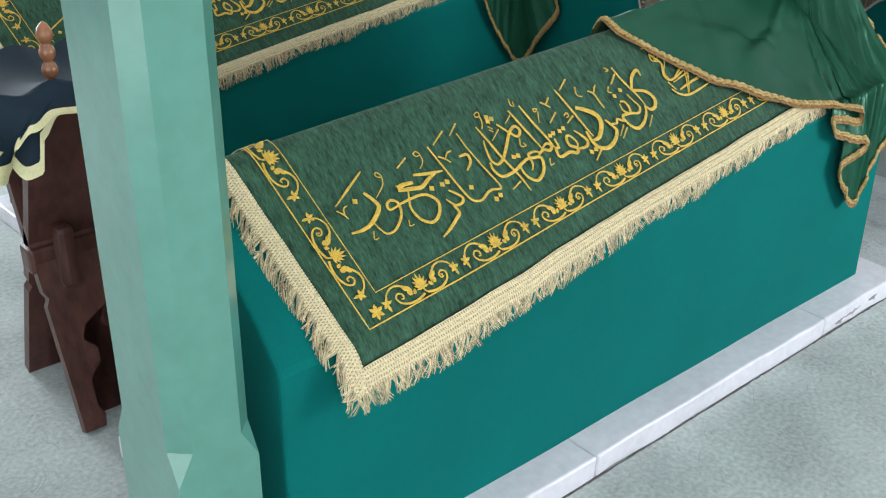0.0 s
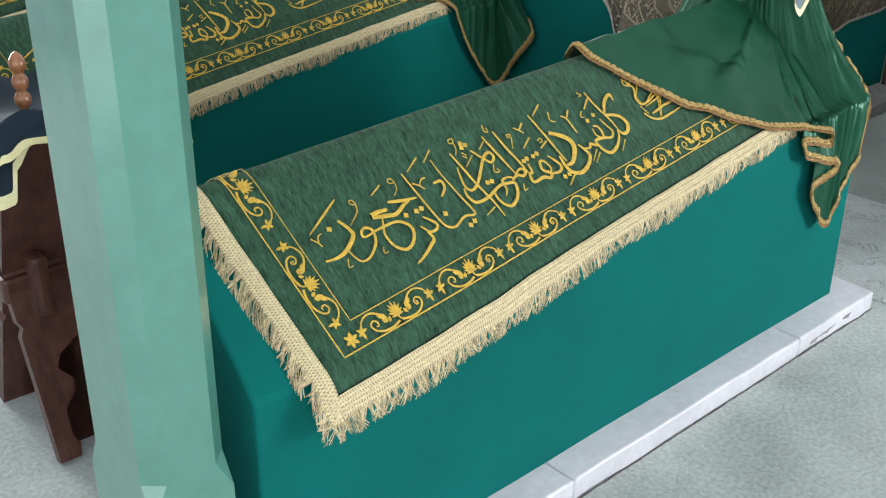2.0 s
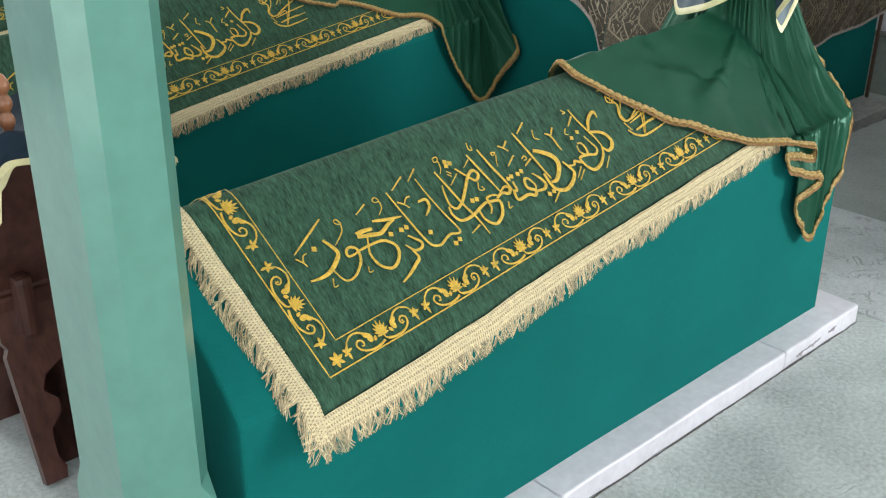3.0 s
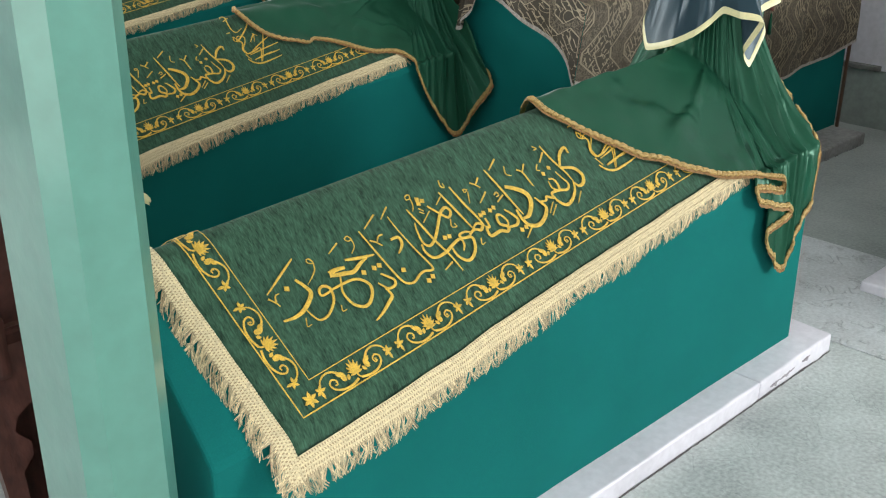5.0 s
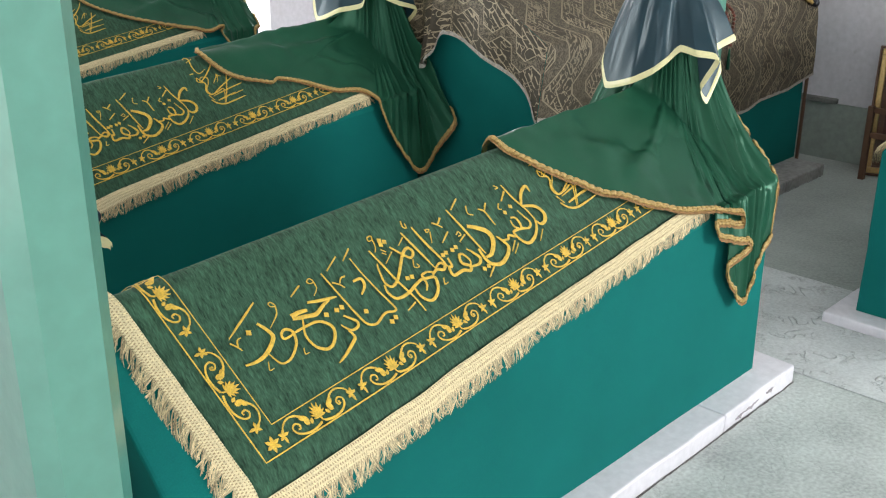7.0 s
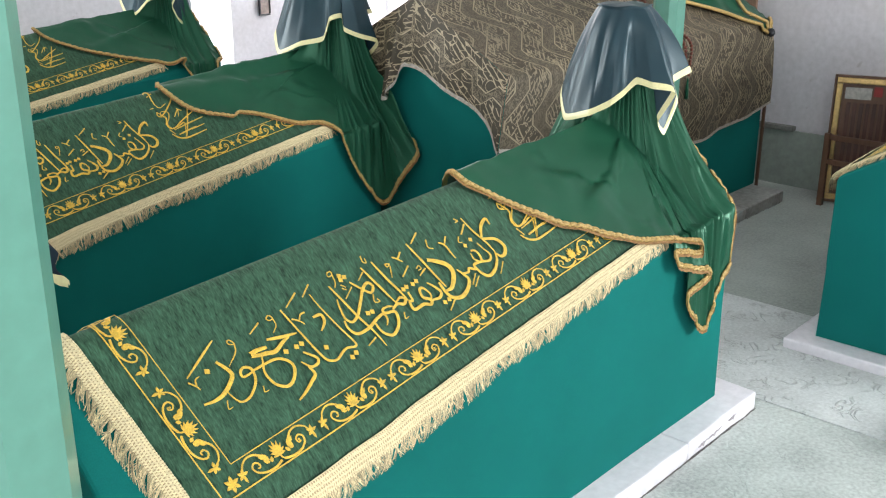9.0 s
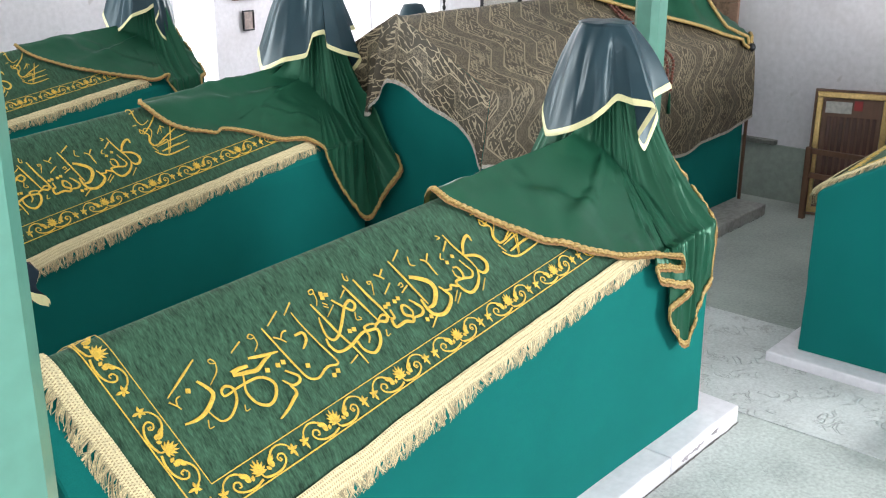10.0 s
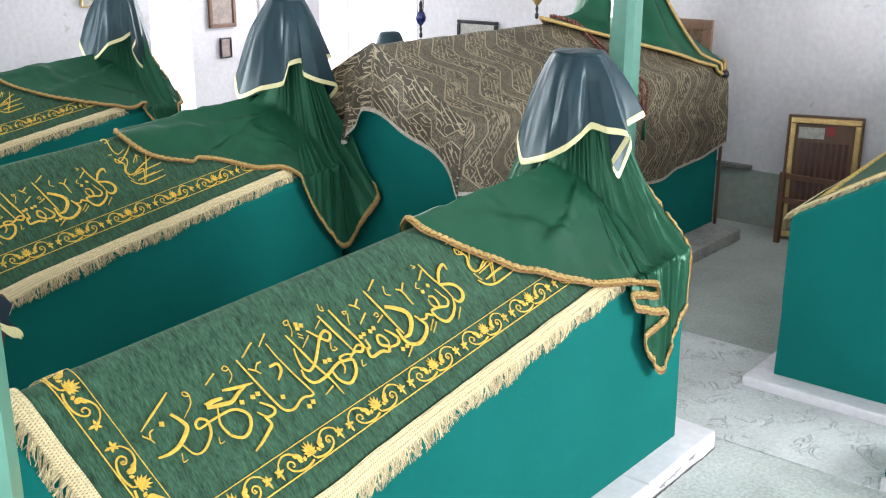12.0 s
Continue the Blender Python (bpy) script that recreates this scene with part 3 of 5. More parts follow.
    pen(0.0048, (0.725, 0.306), (0.737, 0.301), (0.726, 0.297), (0.725, 0.306))
    pen(0.0048, (0.735, 0.295), (0.718, 0.268))
    pen(0.0065, (0.756, 0.313), (0.767, 0.302), (0.775, 0.290))
    pen(0.0070, (0.787, 0.314), (0.775, 0.306), (0.767, 0.302))
    pen(0.0063, (0.780, 0.275), (0.745, 0.257))
    pen(0.0046, (0.682, 0.184), (0.674, 0.170), (0.685, 0.170))
    # dhaiqa
    pen(0.0102, (0.729, 0.220), (0.725, 0.198), (0.715, 0.198), (0.712, 0.177), (0.745, 0.176), (0.762, 0.167), (0.772, 0.176), (0.756, 0.192), (0.763, 0.212), (0.775, 0.209), (0.781, 0.188), (0.772, 0.176))
    pen(0.0097, (0.773, 0.174), (0.798, 0.170), (0.812, 0.181), (0.804, 0.202), (0.794, 0.217))
    pen(0.0081, (0.819, 0.325), (0.826, 0.272), (0.831, 0.223), (0.836, 0.183))
    pen(0.0069, (0.868, 0.337), (0.830, 0.318))
    pen(0.0048, (0.795, 0.258), (0.807, 0.263), (0.808, 0.253), (0.797, 0.253))
    pen(0.0065, (0.819, 0.249), (0.790, 0.239))
    pen(0.0164, (0.840, 0.265), (0.864, 0.249), (0.885, 0.226), (0.881, 0.201), (0.851, 0.176), (0.828, 0.175))
    pen(0.0055, (0.879, 0.310), (0.870, 0.291), (0.881, 0.281))
    pen(0.0069, (0.906, 0.289), (0.919, 0.276), (0.920, 0.247), (0.921, 0.232))
    pen(0.0069, (0.939, 0.293), (0.919, 0.276))
    # nafs
    pen(0.0126, (0.826, 0.202), (0.824, 0.177), (0.830, 0.155), (0.855, 0.143), (0.887, 0.151), (0.911, 0.170), (0.906, 0.191), (0.899, 0.207))
    pen(0.0090, (0.906, 0.191), (0.926, 0.186), (0.935, 0.194), (0.952, 0.183), (0.958, 0.195), (0.985, 0.192), (1.010, 0.184), (1.025, 0.196), (1.019, 0.217), (1.013, 0.238))
    pen(0.0086, (0.977, 0.230), (0.991, 0.224), (0.993, 0.206), (0.984, 0.192), (0.970, 0.206), (0.972, 0.225))
    pen(0.0109, (0.955, 0.187), (0.960, 0.167), (0.975, 0.151), (1.004, 0.156), (1.032, 0.175), (1.045, 0.196))
    pen(0.0055, (0.975, 0.276), (0.964, 0.265), (0.972, 0.259))
    pen(0.0055, (0.941, 0.174), (0.910, 0.153))
    pen(0.0051, (0.945, 0.164), (0.913, 0.145))
    pen(0.0065, (0.833, 0.147), (0.799, 0.129))
    # kull
    pen(0.0114, (1.036, 0.242), (1.064, 0.272), (1.094, 0.283), (1.094, 0.264))
    pen(0.0127, (1.036, 0.242), (1.075, 0.224), (1.086, 0.197), (1.071, 0.179), (1.052, 0.178), (1.043, 0.194))
    pen(0.0075, (1.023, 0.316), (1.029, 0.272), (1.042, 0.225), (1.045, 0.196))
    pen(0.0075, (1.018, 0.297), (0.987, 0.277))
    pen(0.0051, (1.045, 0.163), (1.011, 0.139))
    pen(0.0055, (1.000, 0.324), (1.008, 0.313), (0.996, 0.313))
    # ilaha
    pen(0.0076, (1.166, 0.306), (1.182, 0.279), (1.183, 0.266), (1.167, 0.242), (1.174, 0.222), (1.205, 0.222), (1.241, 0.226), (1.205, 0.170))
    pen(0.0080, (1.185, 0.188), (1.275, 0.197))
    pen(0.0083, (1.160, 0.199), (1.175, 0.178), (1.202, 0.166), (1.247, 0.166), (1.306, 0.170))
    pen(0.0059, (1.164, 0.220), (1.173, 0.193))
    pen(0.0059, (1.166, 0.306), (1.161, 0.288), (1.185, 0.276))
    # crossed letters of the small panel
    pen(0.0064, (1.296, 0.283), (1.256, 0.228), (1.210, 0.171))
    pen(0.0064, (1.309, 0.263), (1.239, 0.240), (1.182, 0.217))
    pen(0.0064, (1.328, 0.226), (1.251, 0.220), (1.180, 0.212))
    pen(0.0048, (1.314, 0.196), (1.248, 0.191))
    pen(0.0048, (1.168, 0.286), (1.186, 0.302), (1.208, 0.291), (1.198, 0.270), (1.173, 0.245), (1.175, 0.220))
    pen(0.0064, (1.170, 0.394), (1.182, 0.403), (1.193, 0.393), (1.184, 0.364), (1.182, 0.335), (1.193, 0.319), (1.225, 0.329))
    pen(0.0064, (1.279, 0.360), (1.250, 0.330), (1.197, 0.295), (1.170, 0.283))
    pen(0.0064, (1.166, 0.326), (1.150, 0.327))
    pen(0.0048, (1.173, 0.378), (1.203, 0.387))
    pen(0.0048, (1.251, 0.295), (1.265, 0.280))
    pen(0.0048, (1.218, 0.262), (1.253, 0.289), (1.237, 0.260))
    for a, b in ((0.186, 0.288), (0.361, 0.243), (0.389, 0.241), (0.404, 0.241), (0.449, 0.207), (0.503, 0.163), (0.488, 0.159), (0.596, 0.333), (0.606, 0.325), (0.593, 0.323), (0.596, 0.225), (0.609, 0.223), (0.723, 0.231), (0.735, 0.233), (0.756, 0.231), (0.770, 0.233), (0.802, 0.153), (0.818, 0.154), (1.002, 0.255), (0.974, 0.248)):
        ink.append(diamond(a, b, 0.0075))
    return join(ink)


def leaf(a, b, ang, ln, wd):
    """A pointed petal lying on the cover."""
    vs, c, s = [], math.cos(ang), math.sin(ang)
    for t, w in ((0, 0.15), (0.3, 0.9), (0.6, 1.0), (0.85, 0.5), (1, 0.03)):
        for k in (-1, 0, 1):
            x, y = ln * t, wd * w * k / 2
            vs.append(on_rug(a + c * x - s * y, b + s * x + c * y, 0.0025 if k == 0 else 0.0006))
    return vs, [(3 * i + k, 3 * i + k + 1, 3 * i + k + 4, 3 * i + k + 3) for i in range(4) for k in (0, 1)]


def curl(a, b, ang, size, turn, flip):
    """A scrolling stem that ends in a coil."""
    path, x, y, th = [], a, b, ang
    n = 26
    for i in range(n):
        path.append((x, y))
        t = i / (n - 1)
        step = size * (0.085 - 0.045 * t)
        th += flip * turn * (0.25 + 1.5 * t) / n
        x += step * math.cos(th)
        y += step * math.sin(th)
    return strip_on_rug("curl", path, lambda t: 0.0052 - 0.0022 * t, GOLD, 0.0006), (x, y, th)


def motif(place, mirror):
    """One repeat of the border, centred on its flower; place maps (along, across) to the cover."""
    out = []
    axis = place(1, 0) - place(0, 0)
    base = math.atan2(axis.y, axis.x)
    hand = 1 if (place(0, 1) - place(0, 0)).cross(axis) < 0 else -1

    def ang(t):
        return base + hand * t

    def put(x, y):
        p = place(x, y)
        return p.x, p.y
    def stem(wide, *dots):
        path = [place(q.x, q.y) for q in spline([(x, y, 0) for x, y in dots], 6)]
        return strip_on_rug("stem", path, lambda t: wide * (1.0 - 0.45 * t), GOLD, 0.0006)
    # lotus flower
    for k in range(-4, 5):
        t = math.pi / 2 + k * 0.40
        out.append(leaf(*put(0.0012 * k, -0.006), ang(t), 0.029 - 0.0022 * abs(k), 0.0064))
    out.append(stem(0.005, (0, -0.004), (0.001, -0.014), (0.006, -0.021)))
    for side in (-1, 1):
        q = side
        out.append(stem(0.0052, (0.004 * q, -0.019), (0.022 * q, -0.0235), (0.044 * q, -0.0225), (0.061 * q, -0.014), (0.066 * q, -0.002), (0.058 * q, 0.005), (0.049 * q, 0.0), (0.051 * q, -0.008), (0.057 * q, -0.007)))
        out.append(stem(0.0056, (0.029 * q, -0.010), (0.035 * q, 0.006), (0.047 * q, 0.0185), (0.064 * q, 0.0215), (0.080 * q, 0.014), (0.087 * q, 0.003)))
        for x, y, t, ln, w in ((0.026, -0.006, 1.15, 0.019, 0.009), (0.030, 0.002, 0.55, 0.016, 0.009), (0.034, -0.010, 1.7, 0.015, 0.009), (0.024, -0.012, 2.1, 0.012, 0.008), (0.036, 0.004, 1.3, 0.012, 0.007)):
            out.append(leaf(*put(side * x, y), ang(t if side > 0 else math.pi - t), ln, w))
        for t in (0.2, 1.3, 2.4, 3.6, 4.7):
            out.append(leaf(*put(side * 0.090, -0.003), ang(t), 0.0125 if t < 4 else 0.017, 0.0065))
        out.append(leaf(*put(side * 0.052, -0.004), ang(0.3), 0.005, 0.006))
    return join(out)


def border():
    """Two gold lines and a run of flowers and scrolls between them, along the front, the foot and the back."""
    LO, HI = 0.052, 0.108
    top = BACK - LO
    out = []
    for k, (i, j) in enumerate(((LO, LO), (HI, HI))):
        bb = top if k == 0 else BACK - HI
        run = [(RUG_LEN - 0.02 - t * (RUG_LEN - 0.02 - i) / 60, j) for t in range(61)]
        run += [(i, j + (bb - j) * t / 40) for t in range(1, 41)]
        run += [(i + t * (RUG_LEN - 0.02 - i) / 60, bb) for t in range(1, 61)]
        out.append(strip_on_rug("line", run, 0.0031 if k == 0 else 0.0023, GOLD, 0.0006, 0.0011))
    mid = (LO + HI) / 2
    for k in range(int((RUG_LEN - 0.12) / 0.2135)):
        x = 0.205 + 0.2135 * k
        out.append(motif(lambda s, t, x=x: Vector((x + s, mid + t)), False))
        out.append(motif(lambda s, t, x=x: Vector((x + s, BACK - mid - t)), False))
    for k in range(4):
        y = 0.208 + 0.232 * k
        if y < BACK - 0.12:
            out.append(motif(lambda s, t, y=y: Vector((mid + t, y + s)), False))
    for q in range(6):
        out.append(leaf(mid + 0.006, mid - 0.006, q * 1.047 + 0.3, 0.017, 0.008))
    return join(out)


def rug(at, group="embroidered grave covers"):
    r = thing("grave_cover", "dark green chenille cover with gold embroidered calligraphy and cream fringe", "cover", group, at=at)
    part("cloth", grid_mesh("cloth", lambda p, q: on_rug(-0.004 + p * RUG_LEN, q * BACK, -0.004), 70, 60, RUG, thick=0.004), r, "dark green chenille pile")
    part("calligraphy", mesh_of("calligraphy", *calligraphy(), GOLD), r, "gold embroidered verse in flowing script")
    part("border", mesh_of("border", *border(), GOLD), r, "gold embroidered border of flowers and scrolls")
    BW = 0.035
    rnd = random.Random(5)
    chunks = []
    cords = (0.0, 0.0042, 0.0002, 0.0040, 0.0003, 0.0040, 0.0002, 0.0042, 0.0)

    weave = []

    def woven(place, n, lift, run):
        vs = []
        weave.extend((run * i / n, q / 8) for i in range(n + 1) for q in range(9))
        for i in range(n + 1):
            beat = 0.0016 * (i % 2)
            vs += [place(i / n, q / 8, lift + cords[q] + beat + rnd.uniform(0, 0.0009)) for q in range(9)]
        return vs, [(9 * i + q, 9 * i + q + 1, 9 * i + q + 10, 9 * i + q + 9) for i in range(n) for q in range(8)]
    for v0, v1 in ((-BW, 0.002), (BACK - 0.002, BACK + BW)):
        chunks.append(woven(lambda t, q, h, v0=v0, v1=v1: on_rug(-BW + (RUG_LEN + BW) * t, v0 + (v1 - v0) * q + 0.003 * noise.noise((t * 16, v0, 3)), h), 560, 0.0014, RUG_LEN + BW))
    chunks.append(woven(lambda t, q, h: on_rug(-BW + (BW + 0.002) * q + 0.003 * noise.noise((t * 9, 7, 3)), -BW + (BACK + 2 * BW) * t, h), 320, 0.0022, BACK + 2 * BW))
    band = mesh_of("band", *join(chunks), BAND)
    lay = band.uv_layers.new(name="weave")
    for loop in band.loops:
        lay.data[loop.index].uv = weave[loop.vertex_index]
    part("band", band, r, "cream woven band along the edge")
    e1 = fringe_strands(lambda t: on_rug(-BW + t * (RUG_LEN + BW), -BW + 0.006, 0.0045), lambda t: Vector((0, -0.55, -0.6)), lambda t: Vector((0, 0, -1)), 1700, 0.021, 0.040, 1)
    e2 = fringe_strands(lambda t: on_rug(-BW + 0.006, -BW + t * (BACK + 2 * BW), 0.0055), lambda t: Vector((-0.8, 0, -0.1)), lambda t: Vector((-0.35, -0.3 if t < 0.5 else 0.3, -0.85)), 900, 0.028, 0.050, 2)
    e3 = fringe_strands(lambda t: on_rug(-BW + t * (RUG_LEN + BW), BACK + BW, 0.001), lambda t: Vector((0, 0.55, -0.6)), lambda t: Vector((0, 0, -1)), 600, 0.03, 0.055, 3)
    tagged(part("fringe", mesh_of("fringe", *join([e1, e2, e3]), FRINGE), r, "loose cream fringe threads"), kind="stuff")
    return r


FOOT = Vector((-0.25, -0.025, 0.0))
AT1 = pose(FOOT.x, FOOT.y, 0)
AT2 = pose(0.06, 1.66, 0, 0, 0, 2.5)
AT3 = pose(0.55, 3.52, 0, 0, 0, 6)
SHORT = 2.06
SHORT_BODY = panels(gable_body("body", SHORT, WID, BASE, eave, ridge, TEAL))
for at, length, skin in ((AT1, LEN, BODY), (AT2, SHORT, SHORT_BODY), (AT3, LEN, BODY)):
    cenotaph(at, "gabled cenotaph tightly wrapped in teal felt cloth", skin)
    first = at is AT1
    plinth(at, -0.04, length + (0.128 if first else 0.09 if length == LEN else 0.05), -0.095 if first else -0.10, WID + 0.10, skew=0.27 if first else 0.0, chips=first)
rug(AT1)
RUG_LEN = 1.84
cover = rug(AT2 @ pose(-0.21, 0, -0.012))
copy_thing(cover, AT3 @ pose(-0.21, 0, -0.012))

# ---- green drapes and navy cloths over the head ends ----
HEAD = Vector((1.99, WID / 2, 0))


def closed_hem(points, n, ease=0.5):
    """A smooth closed line through the points, n samples a span."""
    p = [Vector(q) for q in points]
    m = len(p)
    out = []
    for k in range(m):
        a, b, c, d = p[k - 1], p[k], p[(k + 1) % m], p[(k + 2) % m]
        # spans of very different length would overshoot with a full tangent
        t1 = (c - a) * ease * min(1.0, 2 * (c - b).length / max(1e-6, (c - a).length))
        t2 = (d - b) * ease * min(1.0, 2 * (c - b).length / max(1e-6, (d - b).length))
        for i in range(n):
            t = i / n
            out.append((2 * t ** 3 - 3 * t ** 2 + 1) * b + (t ** 3 - 2 * t ** 2 + t) * t1 + (3 * t ** 2 - 2 * t ** 3) * c + (t ** 3 - t ** 2) * t2)
    return out


def neck_angles(hem, centre, window):
    """The direction in which each thread line leaves the post: that of its hem end, evened out so that folds fan."""
    ang = []
    for h in hem:
        a = math.atan2(h.y - centre.y, h.x - centre.x)
        while ang and a - ang[-1] > math.pi:
            a -= 2 * math.pi
        while ang and a - ang[-1] < -math.pi:
            a += 2 * math.pi
        ang.append(a)
    n = len(ang)
    turn = 2 * math.pi if ang[-1] > ang[0] else -2 * math.pi
    wide = [ang[(k) % n] + turn * (k // n) for k in range(-window, n + window + 1)]
    return [sum(wide[k:k + 2 * window + 1]) / (2 * window + 1) for k in range(n)]


def fan_mesh(name, columns, material, closed=True):
    """Thread lines side by side as one smooth sheet."""
    m = len(columns[0])
    n = len(columns)
    faces = []
    for i in range(n if closed else n - 1):
        j = (i + 1) % n
        faces += [(i * m + k, i * m + k + 1, j * m + k + 1, j * m + k) for k in range(m - 1)]
    return mesh_of(name, [p for c in columns for p in c], faces, material)


def block_top(x, y, length):
    return eave(x) + (ridge(x) - eave(x)) * (1 - abs(2 * y / WID - 1)) + 0.024


def drape(at, hem_points, shift, top, length, seed):
    """A green satin cloth over the head post: it falls steeply at the post, lies on the roof and hangs over the edges."""
    d = thing("satin_drape", "shiny green satin cloth with gold braid draped over the head end", "drape", "green satin drapes", at=at)
    centre = HEAD + Vector(shift)
    hem = closed_hem(hem_points, 22)
    angles = neck_angles(hem, centre, 20)
    gone = [0.0]
    for p, q in zip(hem, hem[1:]):
        gone.append(gone[-1] + (q - p).length)
    rows = 54
    columns = []
    for k, (h, a) in enumerate(zip(hem, angles)):
        out = Vector((math.cos(a), math.sin(a), 0))
        neck = Vector((centre.x, centre.y, top)) + out * (0.05 + 0.006 * math.sin(a * 17 + seed))
        inside = -0.02 < h.y < WID + 0.02 and h.x < length + 0.015
        cross = 0.62
        if not inside:
            for q in range(200, 0, -1):
                p = neck.lerp(h, q / 200)
                if -0.02 < p.y < WID + 0.02 and p.x < length + 0.015:
                    cross = q / 200
                    break
        toward_foot = max(0.0, -0.97 * math.cos(a) - 0.26 * math.sin(a))
        power = 1.38 + 9.0 * toward_foot ** 2
        knee = neck.lerp(h, cross)
        knee.z = h.z + (neck.z - h.z) * (1 - cross) ** power
        knee.z = max(knee.z, block_top(min(knee.x, length), min(max(knee.y, 0), WID), length))
        l1, l2 = (knee - neck).length, (h - knee).length
        split = l1 / (l1 + l2)
        line = []
        for r in range(rows + 1):
            v = r / rows
            if v < split:
                t = v / split
                p = neck.lerp(knee, t)
                p.z = knee.z + (neck.z - knee.z) * (1 - t) ** power
            else:
                p = knee.lerp(h, (v - split) / (1 - split))
            # folds fan from the post; finer and deeper towards the head end, slack creases on the foot side
            swell = math.sin(math.pi * v * 0.87) * min(1.0, 4 * v)
            fan = 0.036 * (0.62 - abs(math.sin(gone[k] * 36 + 1.6 * noise.noise((gone[k] * 6, v * 1.3, seed)))) ** 0.7) + 0.003 * math.sin(gone[k] * 150 + seed + 1.5 * noise.noise((gone[k] * 9, v * 2, seed)))
            slack = 0.022 * noise.noise((p.x * 5 + p.y * 4, p.y * 9 - p.x * 3, seed)) + 0.010 * noise.noise((p.x * 16 + p.y * 11, p.y * 21, seed + 4))
            # one pulled crease runs from the post down the foot side
            crease = 0.020 * math.exp(-((a - angles[3 * len(angles) // 16] + 0.25 * v) / 0.07) ** 2) * swell
            mix = min(1.0, max(0.0, 1.2 - 1.5 * toward_foot ** 1.5))
            p += out * (fan * mix * swell * 0.75)
            lift = swell * (slack * (1 - 0.6 * mix) + 0.75 * fan * mix) + crease * (1 - mix)
            p.z += lift
            if -0.02 < p.y < WID + 0.02 and p.x < length + 0.012:
                floor_z = block_top(p.x, p.y, length) - 0.003
                p.z = max(p.z, floor_z + max(0.0, lift) * 0.8)
            line.append(p)
        columns.append(line)
    part("cloth", fan_mesh("cloth", columns, SATIN), d)
    n = len(columns)
    for lift, w in ((0.0, 0.0044), (0.0072, 0.0040)):
        cord = []
        for k in range(2 * n + 1):
            i, j = (k // 2) % n, ((k + 1) // 2) % n
            tail = columns[i][-1].lerp(columns[j][-1], 0.5)
            back = columns[i][-5].lerp(columns[j][-5], 0.5)
            away = (back - tail).normalized()
            cord.append(tail + away * lift + Vector((0.0022 * math.sin(k * 1.1), -0.004, 0.004 + 0.0022 * math.cos(k * 1.1 + lift * 90))))
        part("braid", tube("braid", cord, lambda t, w=w: w * (1 + 0.10 * math.sin(t * n * 5.1)), BRAID, 6), d, "twisted gold braid hem")
    frayed = [[columns[k % n][-1] + Vector((0, -0.003, 0.002)), columns[k % n][-1] + (columns[k % n][-1] - columns[k % n][-5]).normalized() * (0.010 + 0.004 * noise.noise((k * 0.7, seed, 1))) + Vector((0, -0.006, 0.0))] for k in range(n)]
    part("frayed_edge", fan_mesh("frayed_edge", frayed, FRAY), d, "short brown frayed edge below the braid")
    return d


def cap(at, hem_points, shift, top, seed, radius=0.088):
    """A navy satin cloth over the flat top of the head post, its corners hanging, edged with cream ribbon."""
    c = thing("head_cloth", "navy blue satin cloth with cream ribbon edge over the head post", "cloth", "navy head cloths", at=at)
    centre = Vector((HEAD.x + shift[0], HEAD.y + shift[1], top))
    hem = [Vector((HEAD.x + h.x, HEAD.y + h.y, h.z)) for h in closed_hem(hem_points, 20, 0.28)]
    angles = neck_angles(hem, centre, 16)
    cloth, edge = [], []
    for h, a in zip(hem, angles):
        out = Vector((math.cos(a), math.sin(a), 0))
        rim_at = radius * (1 + 0.035 * math.sin(a * 7 + seed))
        neck = centre + out * rim_at
        length = (h - neck).length
        ribbon = 1 - 0.021 / length

        def along(v):
            p = neck.lerp(h, v)
            p += out * (0.003 * math.sin(math.pi * v) - 0.012 * (1 - v) ** 10)
            swell = math.sin(math.pi * min(1, v * 0.9 + 0.02)) * min(1, 3 * v)
            p += out * swell * (0.022 * noise.noise((a * 1.6, v * 0.7, seed)) + 0.010 * noise.noise((a * 4.2, v * 1.2, seed + 7)) + 0.0012 * noise.noise((a * 9, v * 3, seed + 2)))
            return p
        crown = [centre + out * rim_at * q + Vector((0, 0, 0.008 - 0.006 * q ** 4 + 0.002 * math.sin(a * 5 + seed) * q)) for q in (0.02, 0.3, 0.6, 0.85, 0.96)]
        cloth.append(crown + [along(ribbon * r / 34) for r in range(35)])
        edge.append([along(ribbon + (1 - ribbon) * r / 3) + out * (0.0006 + 0.0012 * (r in (1, 2))) for r in range(4)])
    part("cloth", fan_mesh("cloth", cloth, NAVY), c)
    part("ribbon", fan_mesh("ribbon", edge, CREAM), c, "cream ribbon edge")
    return c


def head_post(at, shift, top):
    p = thing("head_post", "wooden head post hidden under the cloths", "post", "head posts", at=at)
    part("shaft", lathe("shaft", [(0.042, ridge(1.99) - 0.02), (0.040, top - 0.15), (0.045, top - 0.10), (0.07, top - 0.02), (0.06, top - 0.004)], TURNED, 16, (HEAD.x + shift[0], HEAD.y + shift[1])), p)
    return p


BEHIND = [(2.21, 0.22, 0.66), (2.215, 0.45, 0.66), (2.13, 0.67, 0.50), (1.80, 0.67, 0.62), (1.45, 0.56, 0.83)]
DRAPE_A = [(1.195, 0.325, 0.998), (1.23, 0.274, 0.956), (1.347, 0.193, 0.888), (1.493, 0.107, 0.814), (1.669, 0.03, 0.752), (1.80, -0.012, 0.728), (1.90, -0.045, 0.705), (1.905, -0.05, 0.672), (1.80, -0.026, 0.690), (1.818, -0.03, 0.647), (1.985, -0.05, 0.586), (1.885, -0.03, 0.538), (1.893, -0.028, 0.501), (2.01, -0.03, 0.38), (2.077, -0.03, 0.491), (2.20, 0.005, 0.60)]
